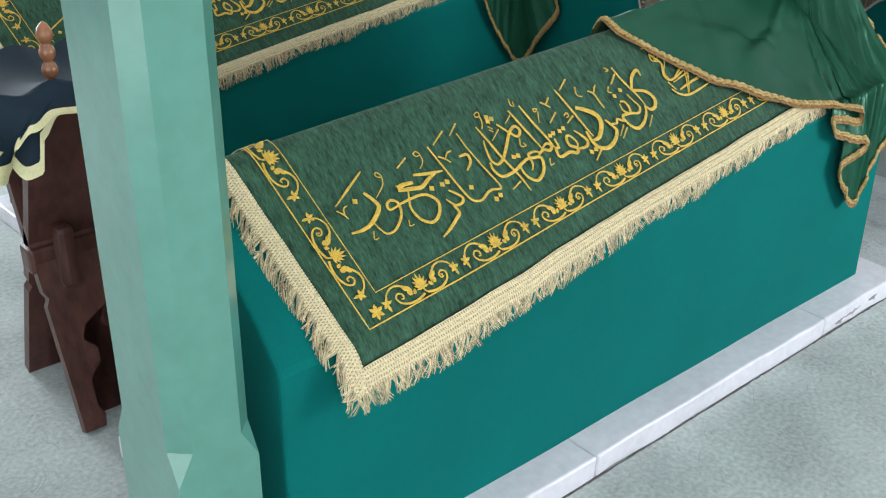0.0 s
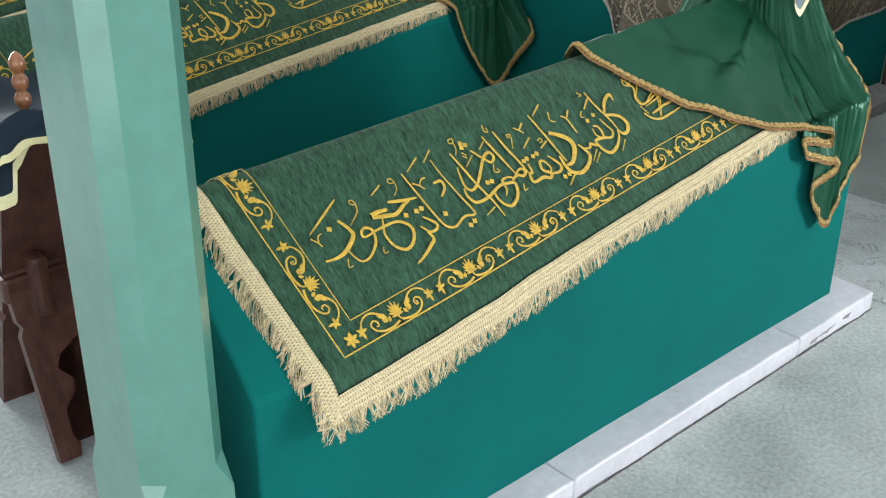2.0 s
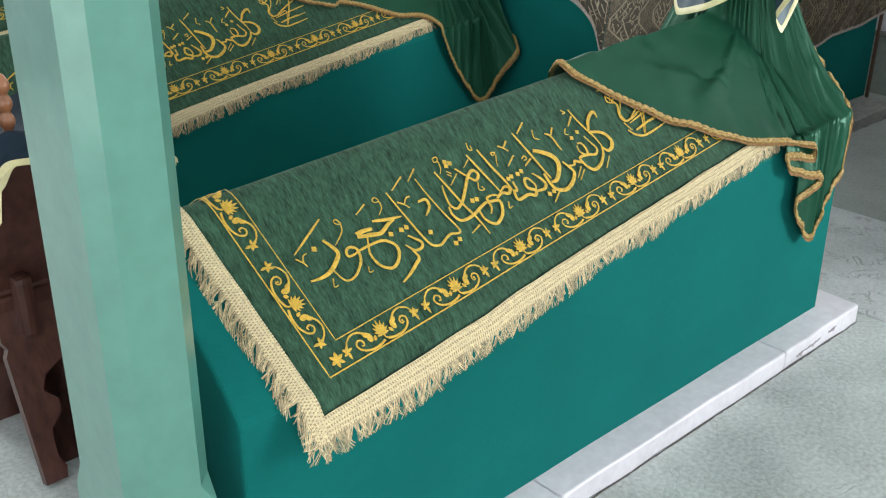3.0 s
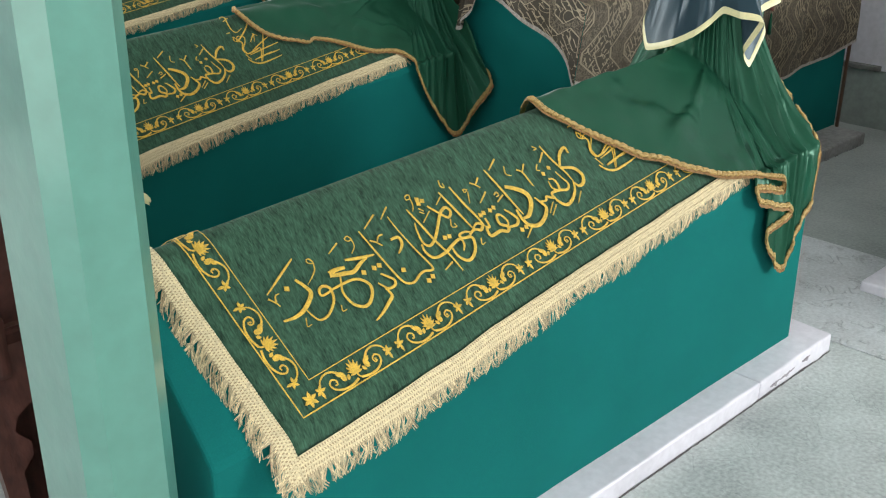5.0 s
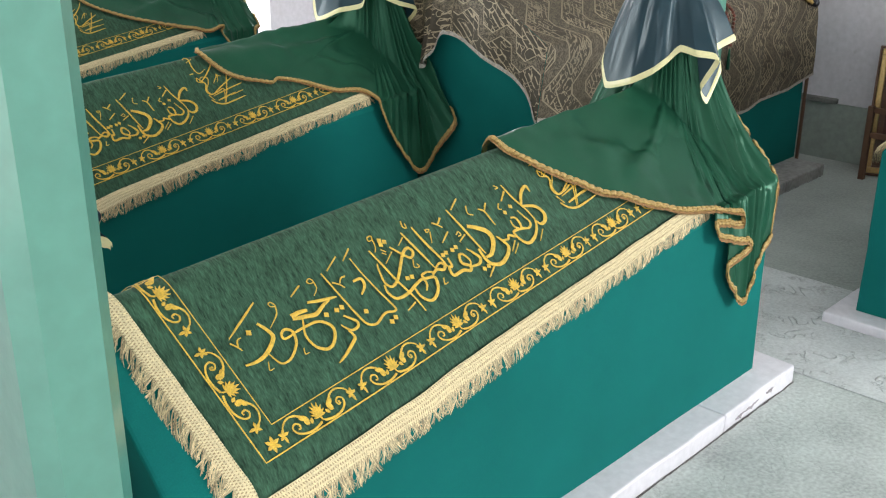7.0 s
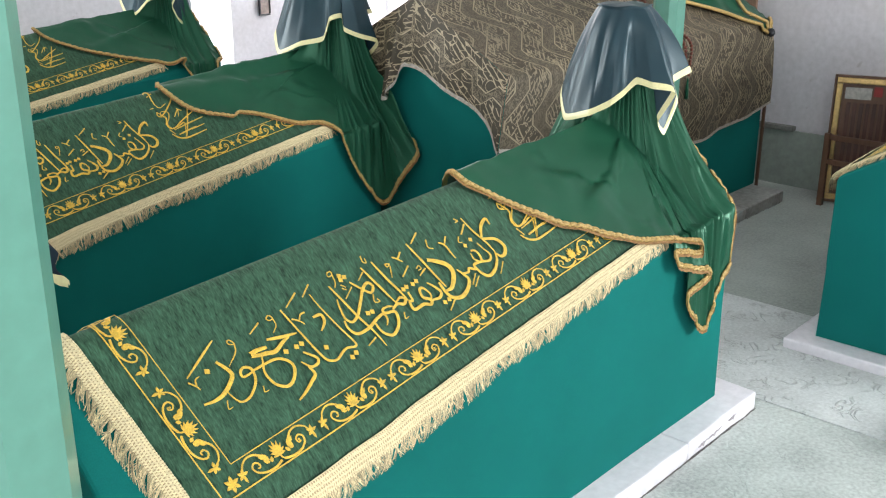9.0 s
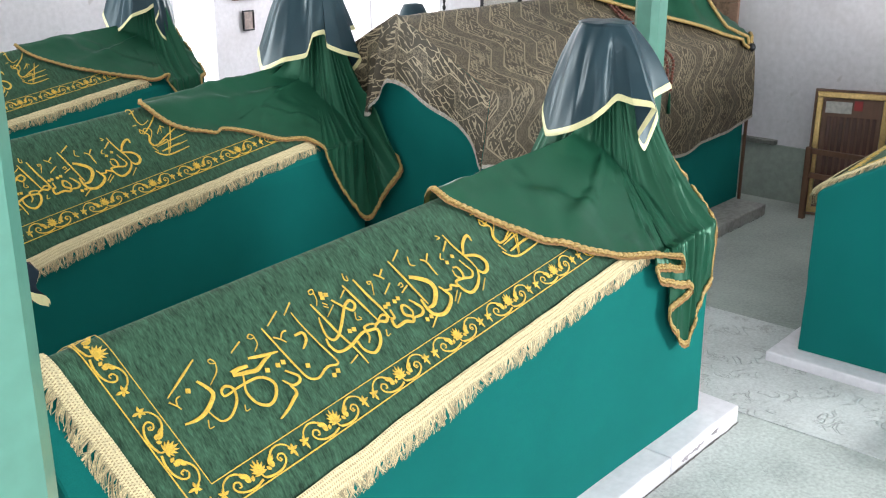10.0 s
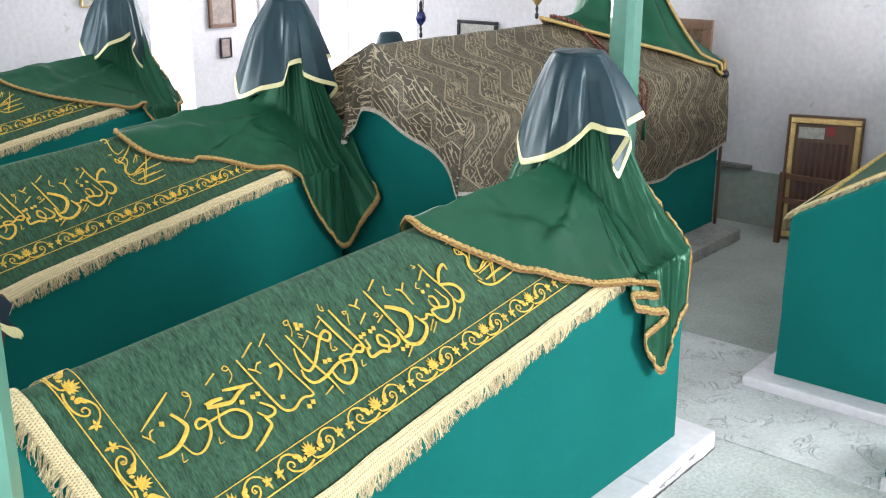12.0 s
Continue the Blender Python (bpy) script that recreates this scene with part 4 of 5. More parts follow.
DRAPE_B = [(1.132, 0.31, 0.985), (1.201, 0.213, 0.898), (1.363, 0.147, 0.845), (1.401, 0.158, 0.858), (1.517, 0.125, 0.832), (1.623, 0.076, 0.792), (1.755, 0.047, 0.773), (1.80, -0.01, 0.735), (1.80, -0.03, 0.69), (1.886, -0.03, 0.536), (2.03, -0.04, 0.372), (2.06, -0.12, 0.50), (2.105, -0.18, 0.61), (2.10, -0.16, 0.66)]
DRAPE_C = [(1.16, 0.315, 0.99), (1.20, 0.262, 0.945), (1.389, 0.157, 0.855), (1.672, 0.066, 0.785), (1.828, 0.01, 0.745), (1.90, -0.03, 0.775), (1.885, -0.03, 0.735), (1.93, -0.03, 0.68), (2.05, -0.03, 0.52), (2.20, 0.005, 0.60)]
CAP_A = [(-0.08, 0.164, 1.099), (-0.141, 0.109, 1.02), (-0.166, 0.0, 1.051), (-0.151, -0.061, 1.085), (-0.111, -0.086, 1.117), (-0.084, -0.11, 1.149), (-0.075, -0.161, 1.14), (-0.03, -0.213, 1.126), (-0.046, -0.169, 1.035), (-0.018, -0.177, 0.994), (0.043, -0.18, 1.084), (0.069, -0.145, 1.139), (0.14, -0.165, 1.167), (0.15, 0.02, 1.15), (0.06, 0.16, 1.08)]
CAP_B = [(-0.119, 0.139, 1.096), (-0.174, 0.054, 1.021), (-0.152, -0.063, 1.066), (-0.088, -0.137, 1.087), (-0.044, -0.137, 1.165), (-0.001, -0.164, 1.178), (-0.015, -0.192, 1.125), (0.041, -0.231, 1.093), (0.129, -0.258, 1.064), (0.129, -0.204, 1.003), (0.198, -0.187, 1.064), (0.18, -0.142, 1.169), (0.244, -0.12, 1.174), (0.22, 0.05, 1.15), (0.08, 0.15, 1.10)]
CAP_C = [(-0.142, 0.138, 1.095), (-0.179, 0.04, 0.989), (-0.167, -0.046, 1.013), (-0.125, -0.105, 1.085), (-0.04, -0.134, 1.112), (0.004, -0.156, 1.142), (0.008, -0.185, 1.101), (-0.017, -0.178, 1.047), (0.014, -0.19, 0.966), (0.072, -0.197, 0.923), (0.134, -0.17, 0.972), (0.199, -0.094, 1.046), (0.18, 0.06, 1.08), (0.03, 0.16, 1.09)]
for at, hem_line, cap_line, shift, top, length, seed in ((AT1, DRAPE_A, CAP_A, (0, 0, 0), 1.366, LEN, 1.0), (AT2, DRAPE_B, CAP_B, (0.044, -0.041, 0), 1.443, SHORT, 5.3), (AT3, DRAPE_C, CAP_C, (0.03, -0.03, 0), 1.42, LEN, 9.1)):
    drape(at, hem_line + BEHIND, shift, top - 0.03, length, seed)
    cap(at, cap_line, shift, top, seed)
    head_post(at, shift, top)

# ---- big cenotaph under the brown figured cloth ----
B_AT = pose(2.20, 1.10, 0)
B_LEN, B_WID = 2.36, 1.0


def b_eave(x):
    return 0.98


def b_ridge(x):
    return 1.258 + 0.006 * x


cenotaph(B_AT, "large gabled cenotaph wrapped in teal felt cloth", panels(gable_body("body", B_LEN, B_WID, 0.07, b_eave, b_ridge, TEAL)))
plinth(B_AT, -0.02, B_LEN - 0.02, -0.20, B_WID + 0.15, 0.07, DUSTY, "low dusty grey stone plinth under the large cenotaph")

# ---- wider cenotaph across the aisle ----
WID = 0.94
RISE.update(eave=0.690, ridge=0.965)
BACK = 2 * math.hypot(WID / 2, RISE["ridge"] - RISE["eave"]) + 0.06
AT5 = pose(2.72, -1.00, 0)
cenotaph(AT5, "wide gabled cenotaph tightly wrapped in teal felt cloth", panels(gable_body("body", LEN, WID, 0.045, eave, ridge, TEAL)))
plinth(AT5, -0.10, LEN + 0.09, -0.10, WID + 0.09, 0.046)
rug(AT5 @ pose(0.09, 0, 0.006))


def script_cloth():
    """Brown figured cloth: zigzag bands with lines of small beige script between them, by the cloth's own UV metres."""
    m = mat("brown_figured_cloth", (0.046, 0.034, 0.019), 0.62, var=0.25, scale=30, bump=0.2, bump_scale=200)
    nt = m.node_tree
    n, l = nt.nodes, nt.links
    p = n["Principled BSDF"]
    base = p.inputs["Base Color"].links[0].from_socket

    def math_node(op, a, b=None):
        q = n.new("ShaderNodeMath")
        q.operation = op
        for i, s in enumerate((a, b)):
            if s is None:
                continue
            if isinstance(s, (int, float)):
                q.inputs[i].default_value = s
            else:
                l.new(s, q.inputs[i])
        return q.outputs[0]
    uvn = n.new("ShaderNodeUVMap")
    sep = n.new("ShaderNodeSeparateXYZ")
    l.new(uvn.outputs[0], sep.inputs[0])
    u, v = sep.outputs[0], sep.outputs[1]
    roof_side = math_node("GREATER_THAN", u, -0.004)
    zig = math_node("MINIMUM", math_node("MAXIMUM", math_node("PINGPONG", v, 0.15), 0.02), 0.13)
    q = math_node("ADD", u, math_node("MULTIPLY", zig, 1.15))
    s = math_node("FRACT", math_node("DIVIDE", q, 0.235))
    off = math_node("ABSOLUTE", math_node("SUBTRACT", s, 0.5))
    # along the foot edge one stepped band with lines of larger script on both sides
    step = math_node("MINIMUM", math_node("MAXIMUM", math_node("PINGPONG", v, 0.10), 0.03), 0.07)
    foot = math_node("ABSOLUTE", math_node("ADD", math_node("ADD", u, 0.115), math_node("MULTIPLY", math_node("SUBTRACT", step, 0.05), 1.6)))
    foot_off = math_node("MULTIPLY", foot, 7.0)

    def pick(x, y):
        """x on the roof side, y on the foot edge."""
        return math_node("ADD", math_node("MULTIPLY", x, roof_side), math_node("MULTIPLY", y, math_node("SUBTRACT", 1.0, roof_side)))
    off = pick(off, foot_off)
    band = math_node("LESS_THAN", off, 0.155)
    field = math_node("GREATER_THAN", off, 0.225)
    rim = math_node("LESS_THAN", math_node("ABSOLUTE", math_node("SUBTRACT", off, 0.19)), 0.022)
    comb = n.new("ShaderNodeCombineXYZ")
    l.new(u, comb.inputs[0])
    l.new(v, comb.inputs[1])

    def mapped(scale, turn):
        mp = n.new("ShaderNodeMapping")
        mp.inputs["Scale"].default_value = scale
        mp.inputs["Rotation"].default_value = (0, 0, turn)
        l.new(comb.outputs[0], mp.inputs[0])
        return mp.outputs[0]

    def noise(vec, scale, distortion):
        t = n.new("ShaderNodeTexNoise")
        t.inputs["Scale"].default_value, t.inputs["Detail"].default_value, t.inputs["Distortion"].default_value = scale, 0.0, distortion
        l.new(vec, t.inputs["Vector"])
        return t.outputs["Fac"]

    def loops(scale, thin, distortion):
        """Pen lines that curl back on themselves."""
        return math_node("LESS_THAN", math_node("ABSOLUTE", math_node("SUBTRACT", noise(mapped((1, 0.8, 1), 0.3), scale, distortion), 0.5)), thin)

    def strokes(scale, turn, gate, cut):
        """Slanting parallel pen strokes, broken off here and there."""
        w = n.new("ShaderNodeTexWave")
        w.inputs["Scale"].default_value, w.inputs["Distortion"].default_value, w.inputs["Detail"].default_value = scale, 1.2, 0.0
        w.inputs["Detail Scale"].default_value = 1.4
        l.new(mapped((1, 1, 1), turn), w.inputs["Vector"])
        line = math_node("GREATER_THAN", w.outputs["Fac"], cut)
        return math_node("MULTIPLY", line, math_node("GREATER_THAN", noise(mapped((1, 1, 1), 0.0), gate, 0.8), 0.5))
    small = math_node("MAXIMUM", loops(34, 0.026, 0.7), math_node("MAXIMUM", strokes(16, 0.75, 22, 0.83), strokes(14, -0.45, 19, 0.87)))
    large = math_node("MAXIMUM", loops(26, 0.017, 0.5), math_node("MAXIMUM", strokes(13, 0.35, 11, 0.90), strokes(11, 0.15, 9, 0.93)))
    letters = pick(small, large)
    inside = math_node("MULTIPLY", band, math_node("MULTIPLY", loops(78, 0.09, 1.4), 0.40))
    # patchy wear, plus paler script on the foot flap painted in for its light
    worn_lit = math_node("ADD", math_node("MULTIPLY", noise(mapped((1, 1, 1), 0.0), 5.0, 0.5), 0.7), math_node("SUBTRACT", 1.0, math_node("MULTIPLY", roof_side, 0.73)))
    mask = math_node("MULTIPLY", math_node("MINIMUM", worn_lit, 1.0), math_node("MAXIMUM", rim, math_node("MAXIMUM", inside, math_node("MULTIPLY", field, letters))))
    mix = n.new("ShaderNodeMix")
    mix.data_type = "RGBA"
    l.new(mask, mix.inputs["Factor"])
    l.new(base, mix.inputs["A"])
    mix.inputs["B"].default_value = (0.37, 0.30, 0.20, 1)
    l.new(mix.outputs["Result"], p.inputs["Base Color"])
    return m


SCRIPT = script_cloth()
HEM = mat("silver_hem", (0.40, 0.36, 0.32), 0.55, var=0.5, scale=80, bump=0.4, bump_scale=250)


def uv_grid(name, fn, uvfn, nu, nv, material):
    me = grid_mesh(name, fn, nu, nv, material)
    lay = me.uv_layers.new(name="cloth")
    for poly in me.polygons:
        for li in poly.loop_indices:
            k = me.loops[li].vertex_index
            lay.data[li].uv = uvfn((k % (nu + 1)) / nu, (k // (nu + 1)) / nv)
    return me


def brown_cover(at):
    c = thing("grave_cover", "brown figured cloth with zigzag beige script covering a cenotaph", "cover", at=at)
    half, off = B_WID / 2, 0.012
    rise = b_ridge(0) - b_eave(0)
    slope = math.hypot(half, rise)
    tilt = math.atan2(rise, half)
    x0, x1 = -0.015, B_LEN + 0.015

    def hem_z(x):
        """The front hem sags between the ends."""
        return 0.70 - 0.30 * x + 0.10 * x * x + 0.008 * math.sin(x * 11)

    def over(x, d):
        """d: metres along the cloth from the ridge, below zero towards the front."""
        w = abs(d)
        if w > slope:
            low = w - slope
            wav = 0.022 * math.sin(x * 8 + 1.3) * math.sin(x * 3.1) * min(1.0, low / 0.3)
            y, z = -off - (0.012 * min(1.0, low / 0.1) + abs(wav)) * min(1.0, (x - x0) / 0.2), b_eave(x) - low
            near = max(0.0, 1 - (x - x0) / 0.22)
            x -= 0.055 * near * near * min(1.0, low / 0.28)
        else:
            k = 1 - w / slope
            y, z = -off + (half + off) * k, b_eave(x) + 0.006 + (b_ridge(x) - b_eave(x)) * k + off
            z += 0.004 * noise.noise((x * 5, d * 6, 2.0)) - 0.010 * max(0.0, 0.06 - w) / 0.06
        return Vector((x, y if d <= 0 else B_WID - y, z))

    def reach(x):
        return slope + b_eave(x) - hem_z(x)

    def place(p, q):
        x = x0 + p * (x1 - x0)
        return over(x, -reach(x) + q * (reach(x) + slope + 0.40))

    def cloth_uv(p, q):
        x = x0 + p * (x1 - x0)
        return x - x0, -reach(x) + q * (reach(x) + slope + 0.40)
    part("cloth", uv_grid("cloth", place, cloth_uv, 110, 90, SCRIPT), c)
    part("hem", grid_mesh("hem", lambda p, q: over(x0 + p * (x1 - x0), -reach(x0 + p * (x1 - x0)) - 0.005 + (0.016 + 0.006 * noise.noise((p * 60, 3, 1))) * q) + Vector((0, -0.003, 0)), 160, 1, HEM), c, "frayed silvery hem")
    # the part that hangs over the foot gable, with a gathered tail beside its peak
    hem = spline([(-0.012, 0.69, 0), (0.06, 0.79, 0), (0.18, 0.857, 0), (0.37, 0.936, 0), (0.53, 0.99, 0), (0.565, 0.90, 0), (0.63, 0.835, 0), (0.70, 0.90, 0), (0.78, 0.93, 0), (1.012, 0.80, 0)], 10)
    n = len(hem) - 1

    def flap(p, q):
        k = p * n
        i = min(int(k), n - 1)
        h = hem[i].lerp(hem[i + 1], k - i)
        y = h.x
        top = b_eave(0) + rise * (1 - abs(2 * min(1, max(0, y)) - 1)) + 0.0215
        z = top + (h.y - top) * q
        hang = (top - z) / 0.25
        tail = math.exp(-((y - 0.60) / 0.06) ** 2)
        corner = max(0.0, 1 - max(0.0, y) / 0.2)
        x = x0 - 0.055 * corner ** 2 * min(1.0, (top - z) / 0.28) - (1 - corner) * (0.0003 + hang * (0.012 + 0.010 * math.sin(y * 23 + 1) + 0.035 * tail * (1 + 0.5 * math.sin(y * 90))))
        return Vector((x, y, z))

    def flap_uv(p, q):
        f = flap(p, q)
        y, top = f.y, flap(p, 0).z
        edge = slope * abs(2 * y - 1)
        side = -1 if y < 0.5 else 1
        return -(top - f.z) * math.cos(tilt) - 0.005, side * (edge + (top - f.z) * math.sin(tilt))
    part("flap", uv_grid("flap", flap, flap_uv, 100, 24, SCRIPT), c)
    part("flap_hem", grid_mesh("flap_hem", lambda p, q: flap(p, 1.0) + (flap(p, 1.0) - flap(p, 0.9)).normalized() * (0.005 - (0.017 + 0.006 * noise.noise((p * 50, 1, 1))) * q) + Vector((-0.004, 0, 0)), 140, 1, HEM), c, "frayed silvery hem")
    return c


brown_cover(B_AT)


def big_drape():
    d = thing("satin_drape", "green satin cloth with yellow braid over a head post", "drape", "green satin drapes")
    ap = Vector((4.12, 1.60, 1.80))
    hem = spline([(3.42, 1.60, 1.30), (3.80, 1.36, 1.18), (4.20, 1.18, 1.07), (4.49, 1.07, 0.945), (4.66, 1.30, 0.92), (4.66, 1.90, 0.92), (4.40, 2.12, 0.95), (3.9, 1.86, 1.17), (3.42, 1.60, 1.30)], 10)
    n = len(hem) - 1

    def sheet(u, v):
        k = u * n
        i = min(int(k), n - 1)
        h = hem[i].lerp(hem[i + 1], k - i)
        a = math.atan2(h.y - ap.y, h.x - ap.x)
        nk = ap + Vector((0.08 * math.cos(a), 0.08 * math.sin(a), 0))
        p = nk.lerp(h, v)
        p.z = h.z + (nk.z - h.z) * (1 - v) ** (1.5 + 4.5 * max(0.0, -math.cos(a)))
        p += Vector((math.cos(a), math.sin(a), 0)) * 0.015 * math.sin(a * 12) * math.sin(math.pi * v)
        if p.x < 4.58 and 1.08 < p.y < 2.12:
            p.z = max(p.z, b_eave(0) + (b_ridge(p.x - 2.20) - b_eave(0)) * (1 - abs(2 * (p.y - 1.1) - 1)) + 0.035)
        return p
    part("cloth", grid_mesh("cloth", sheet, 140, 24, SATIN), d)
    part("braid", tube("braid", [sheet(i / 160, 1.0) + Vector((-0.004, -0.006, 0.006)) for i in range(161)], 0.010, BRAID, 6), d, "yellow braid")
    part("braid", tube("braid", [sheet(0.375 - 0.035 * (1 - k / 40), 0.15 + 0.85 * k / 40) + Vector((-0.006, -0.010, 0.010)) for k in range(41)], 0.010, BRAID, 6), d, "yellow braid")
    part("toggle", lathe("toggle", [(0.002, 0.935), (0.018, 0.945), (0.022, 0.96), (0.015, 0.98), (0.002, 0.985)], DARK, 12, (4.475, 1.05)), d, "dark wooden knob")
    p = thing("head_post", "wooden head post under the green cloth", "post", "head posts")
    part("shaft", lathe("shaft", [(0.06, 1.25), (0.05, 1.6), (0.075, 1.75), (0.05, 1.84), (0.01, 1.86)], TURNED, 16, (ap.x, ap.y)), p)


big_drape()


# ---- painted posts ----
def chamfered_post(x0, x1, y0, y1, c, stop, height=3.4):
    """A square timber post whose corners are planed off above a pointed stop."""
    p = thing("post", "mint green gloss painted timber post with chamfered corners", "post", "mint green posts")
    square = [(x0, y0), (x1, y0), (x1, y1), (x0, y1)]

    def ring(z, k):
        """Each corner gives three places: before, at and after it; k 0 keeps the corner, 1 planes it off."""
        out = []
        for i, (x, y) in enumerate(square):
            sx, sy = (1 if x == x0 else -1), (1 if y == y0 else -1)
            a, b = Vector((x + sx * c, y, z)), Vector((x, y + sy * c, z))
            first, last = (b, a) if i % 2 == 0 else (a, b)
            corner = Vector((x, y, z))
            midp = (a + b) / 2
            e = max(k, 0.0)
            out += [corner.lerp(first, e), corner.lerp(midp, e), corner.lerp(last, e)]
        return out
    levels = [(0.0, 0.0), (stop - 0.06, 0.0), (stop, 1.0)] + [(stop + (height - stop) * q / 12, 1.0) for q in range(1, 13)]
    vs, fs = [], []
    for z, k in levels:
        vs += ring(z, k)
    m = 12
    for j in range(len(levels) - 1):
        for i in range(m):
            a, b = j * m + i, j * m + (i + 1) % m
            fs.append((a, b, b + m, a + m))
    part("shaft", mesh_of("shaft", vs, fs, MINT, smooth=False), p)
    return p


chamfered_post(-0.473, -0.315, -0.045, 0.19, 0.032, 0.525)
chamfered_post(3.15, 3.275, 0.915, 1.04, 0.027, 0.47)


# ---- folding book stand with a cloth, beside the second cenotaph ----
def book_stand():
    s = thing("book_stand", "dark carved wooden folding book stand on the carpet", "book stand")
    x0, x1 = -0.318, 0.125

    def board(foot_y, top_y, top_z):
        bm = bmesh.new()
        # outline in the board's plane: across x, up w
        d = Vector((0, top_y - foot_y, top_z))
        ln = d.length
        d.normalize()
        nrm = d.cross(Vector((1, 0, 0)))
        left = [(0.0, 0.0), (0.055, 0.0), (0.062, 0.03), (0.048, 0.06), (0.052, 0.13), (0.088, 0.165), (0.092, 0.20), (0.062, 0.235), (0.078, 0.27), (0.15, 0.31)]
        w = x1 - x0
        out = left + [(w - x, y) for x, y in reversed(left)] + [(w, 0.34), (w - 0.01, 0.36), (w, 0.38), (w, ln), (0, ln), (0, 0.38), (0.01, 0.36), (0, 0.34)]
        front = [bm.verts.new(Vector((x0 + x, foot_y, 0)) + d * y + nrm * 0.016) for x, y in out]
        back = [bm.verts.new(Vector((x0 + x, foot_y, 0)) + d * y - nrm * 0.016) for x, y in out]
        bm.faces.new(front)
        bm.faces.new(back[::-1])
        for i in range(len(out)):
            j = (i + 1) % len(out)
            bm.faces.new((front[i], back[i], back[j], front[j]))
        lift = -min(v.co.z for v in bm.verts)
        for v in bm.verts:
            v.co.z += lift
        bmesh.ops.triangulate(bm, faces=[f for f in bm.faces if len(f.verts) > 4])
        return bm_mesh("board", bm, WOOD)
    part("board", board(0.85, 1.20, 0.86), s)
    part("board", board(1.24, 0.88, 0.86), s)
    part("hinge", box_mesh("hinge", x0 - 0.01, x1 + 0.01, 1.005, 1.075, 0.40, 0.47, WOOD, 0.012), s, "interlocked wooden hinge block")
    for x in (-0.245, -0.10, 0.05):
        part("knuckle", box_mesh("knuckle", x - 0.022, x + 0.022, 0.955, 1.01, 0.36, 0.53, WOOD, 0.016), s)
    return s


book_stand()


def stand_cloth():
    c = thing("stand_cloth", "navy satin cloth with cream ribbon edge hanging over the book stand", "cloth", "navy head cloths")

    edge = ((-0.45, 0.81), (-0.385, 0.775), (-0.345, 0.725), (-0.315, 0.735), (-0.30, 0.815), (-0.26, 0.855), (-0.10, 0.865), (0.04, 0.84), (0.10, 0.78), (0.145, 0.74))

    over = ((-0.45, 0.745), (-0.395, 0.732), (-0.378, 0.752), (-0.36, 0.800), (-0.326, 0.838), (-0.265, 0.860), (-0.10, 0.868), (0.04, 0.845), (0.10, 0.79), (0.145, 0.75))

    def low_at(x, edge):
        for (a0, z0), (a1, z1) in zip(edge, edge[1:]):
            if x <= a1:
                t = max(0.0, (x - a0) / (a1 - a0))
                return z0 + (z1 - z0) * t * t * (3 - 2 * t)
        return edge[-1][1]

    def sheet(u, v, line=edge):
        x = -0.45 + 0.562 * u
        top = 0.915 + 0.008 * math.sin(u * 20) - 0.05 * max(0.0, (0.12 - u) / 0.12) ** 2 - 0.05 * max(0.0, (u - 0.9) / 0.1) ** 2
        if v < 0.5:
            k = (0.5 - v) / 0.5
            return Vector((x + 0.01 * math.sin(9 * k + u * 12), 0.875 - 0.045 * k ** 0.5 - 0.012 * math.sin(u * 33) * k, top - (top - low_at(x, line)) * k ** 1.2))
        k = (v - 0.5) / 0.5
        return Vector((x, 0.875 + 0.35 * k, top - 0.03 * math.sin(math.pi * k) + 0.006 * math.sin(u * 24 + 3 * k)))
    part("cloth", grid_mesh("cloth", sheet, 110, 40, MATTE_NAVY), c)
    fold = part("fold", grid_mesh("fold", lambda u, v: sheet(u, 0.5 * v, over) + Vector((0, -0.010 * (1 - v), 0.002)), 110, 20, MATTE_NAVY), c)
    part("ribbon", grid_mesh("ribbon", lambda u, v: sheet(u, 0.10 * v, over) + Vector((0, -0.0135, 0)), 110, 2, CREAM), fold, "cream ribbon edge")
    part("ribbon", grid_mesh("ribbon", lambda u, v: sheet(u, 0.07 * v) + Vector((0, -0.003, 0)), 110, 1, CREAM), c, "cream ribbon edge")
    for u0 in (0.0, 0.965):
        part("ribbon", grid_mesh("ribbon", lambda u, v, u0=u0: sheet(u0 + 0.035 * u, v) + Vector((0, -0.003, 0.002)), 1, 40, CREAM), c, "cream ribbon edge")


stand_cloth()
spindle = thing("turned_stand", "reddish turned wooden spindle standing in the book stand", "stand")
prof = [(0.004, 0.61), (0.012, 0.62), (0.015, 0.85)]
for k in range(4):
    z = 0.855 + k * 0.042
    prof += [(0.010, z)] + [(0.010 + 0.009 * math.sin(math.pi * j / 7) ** 0.7, z + 0.04 * j / 7) for j in range(1, 7)]
prof += [(0.010, 1.025), (0.001, 1.032)]
part("shaft", lathe("shaft", prof, TURNED, 18, (-0.21, 0.985)), spindle)


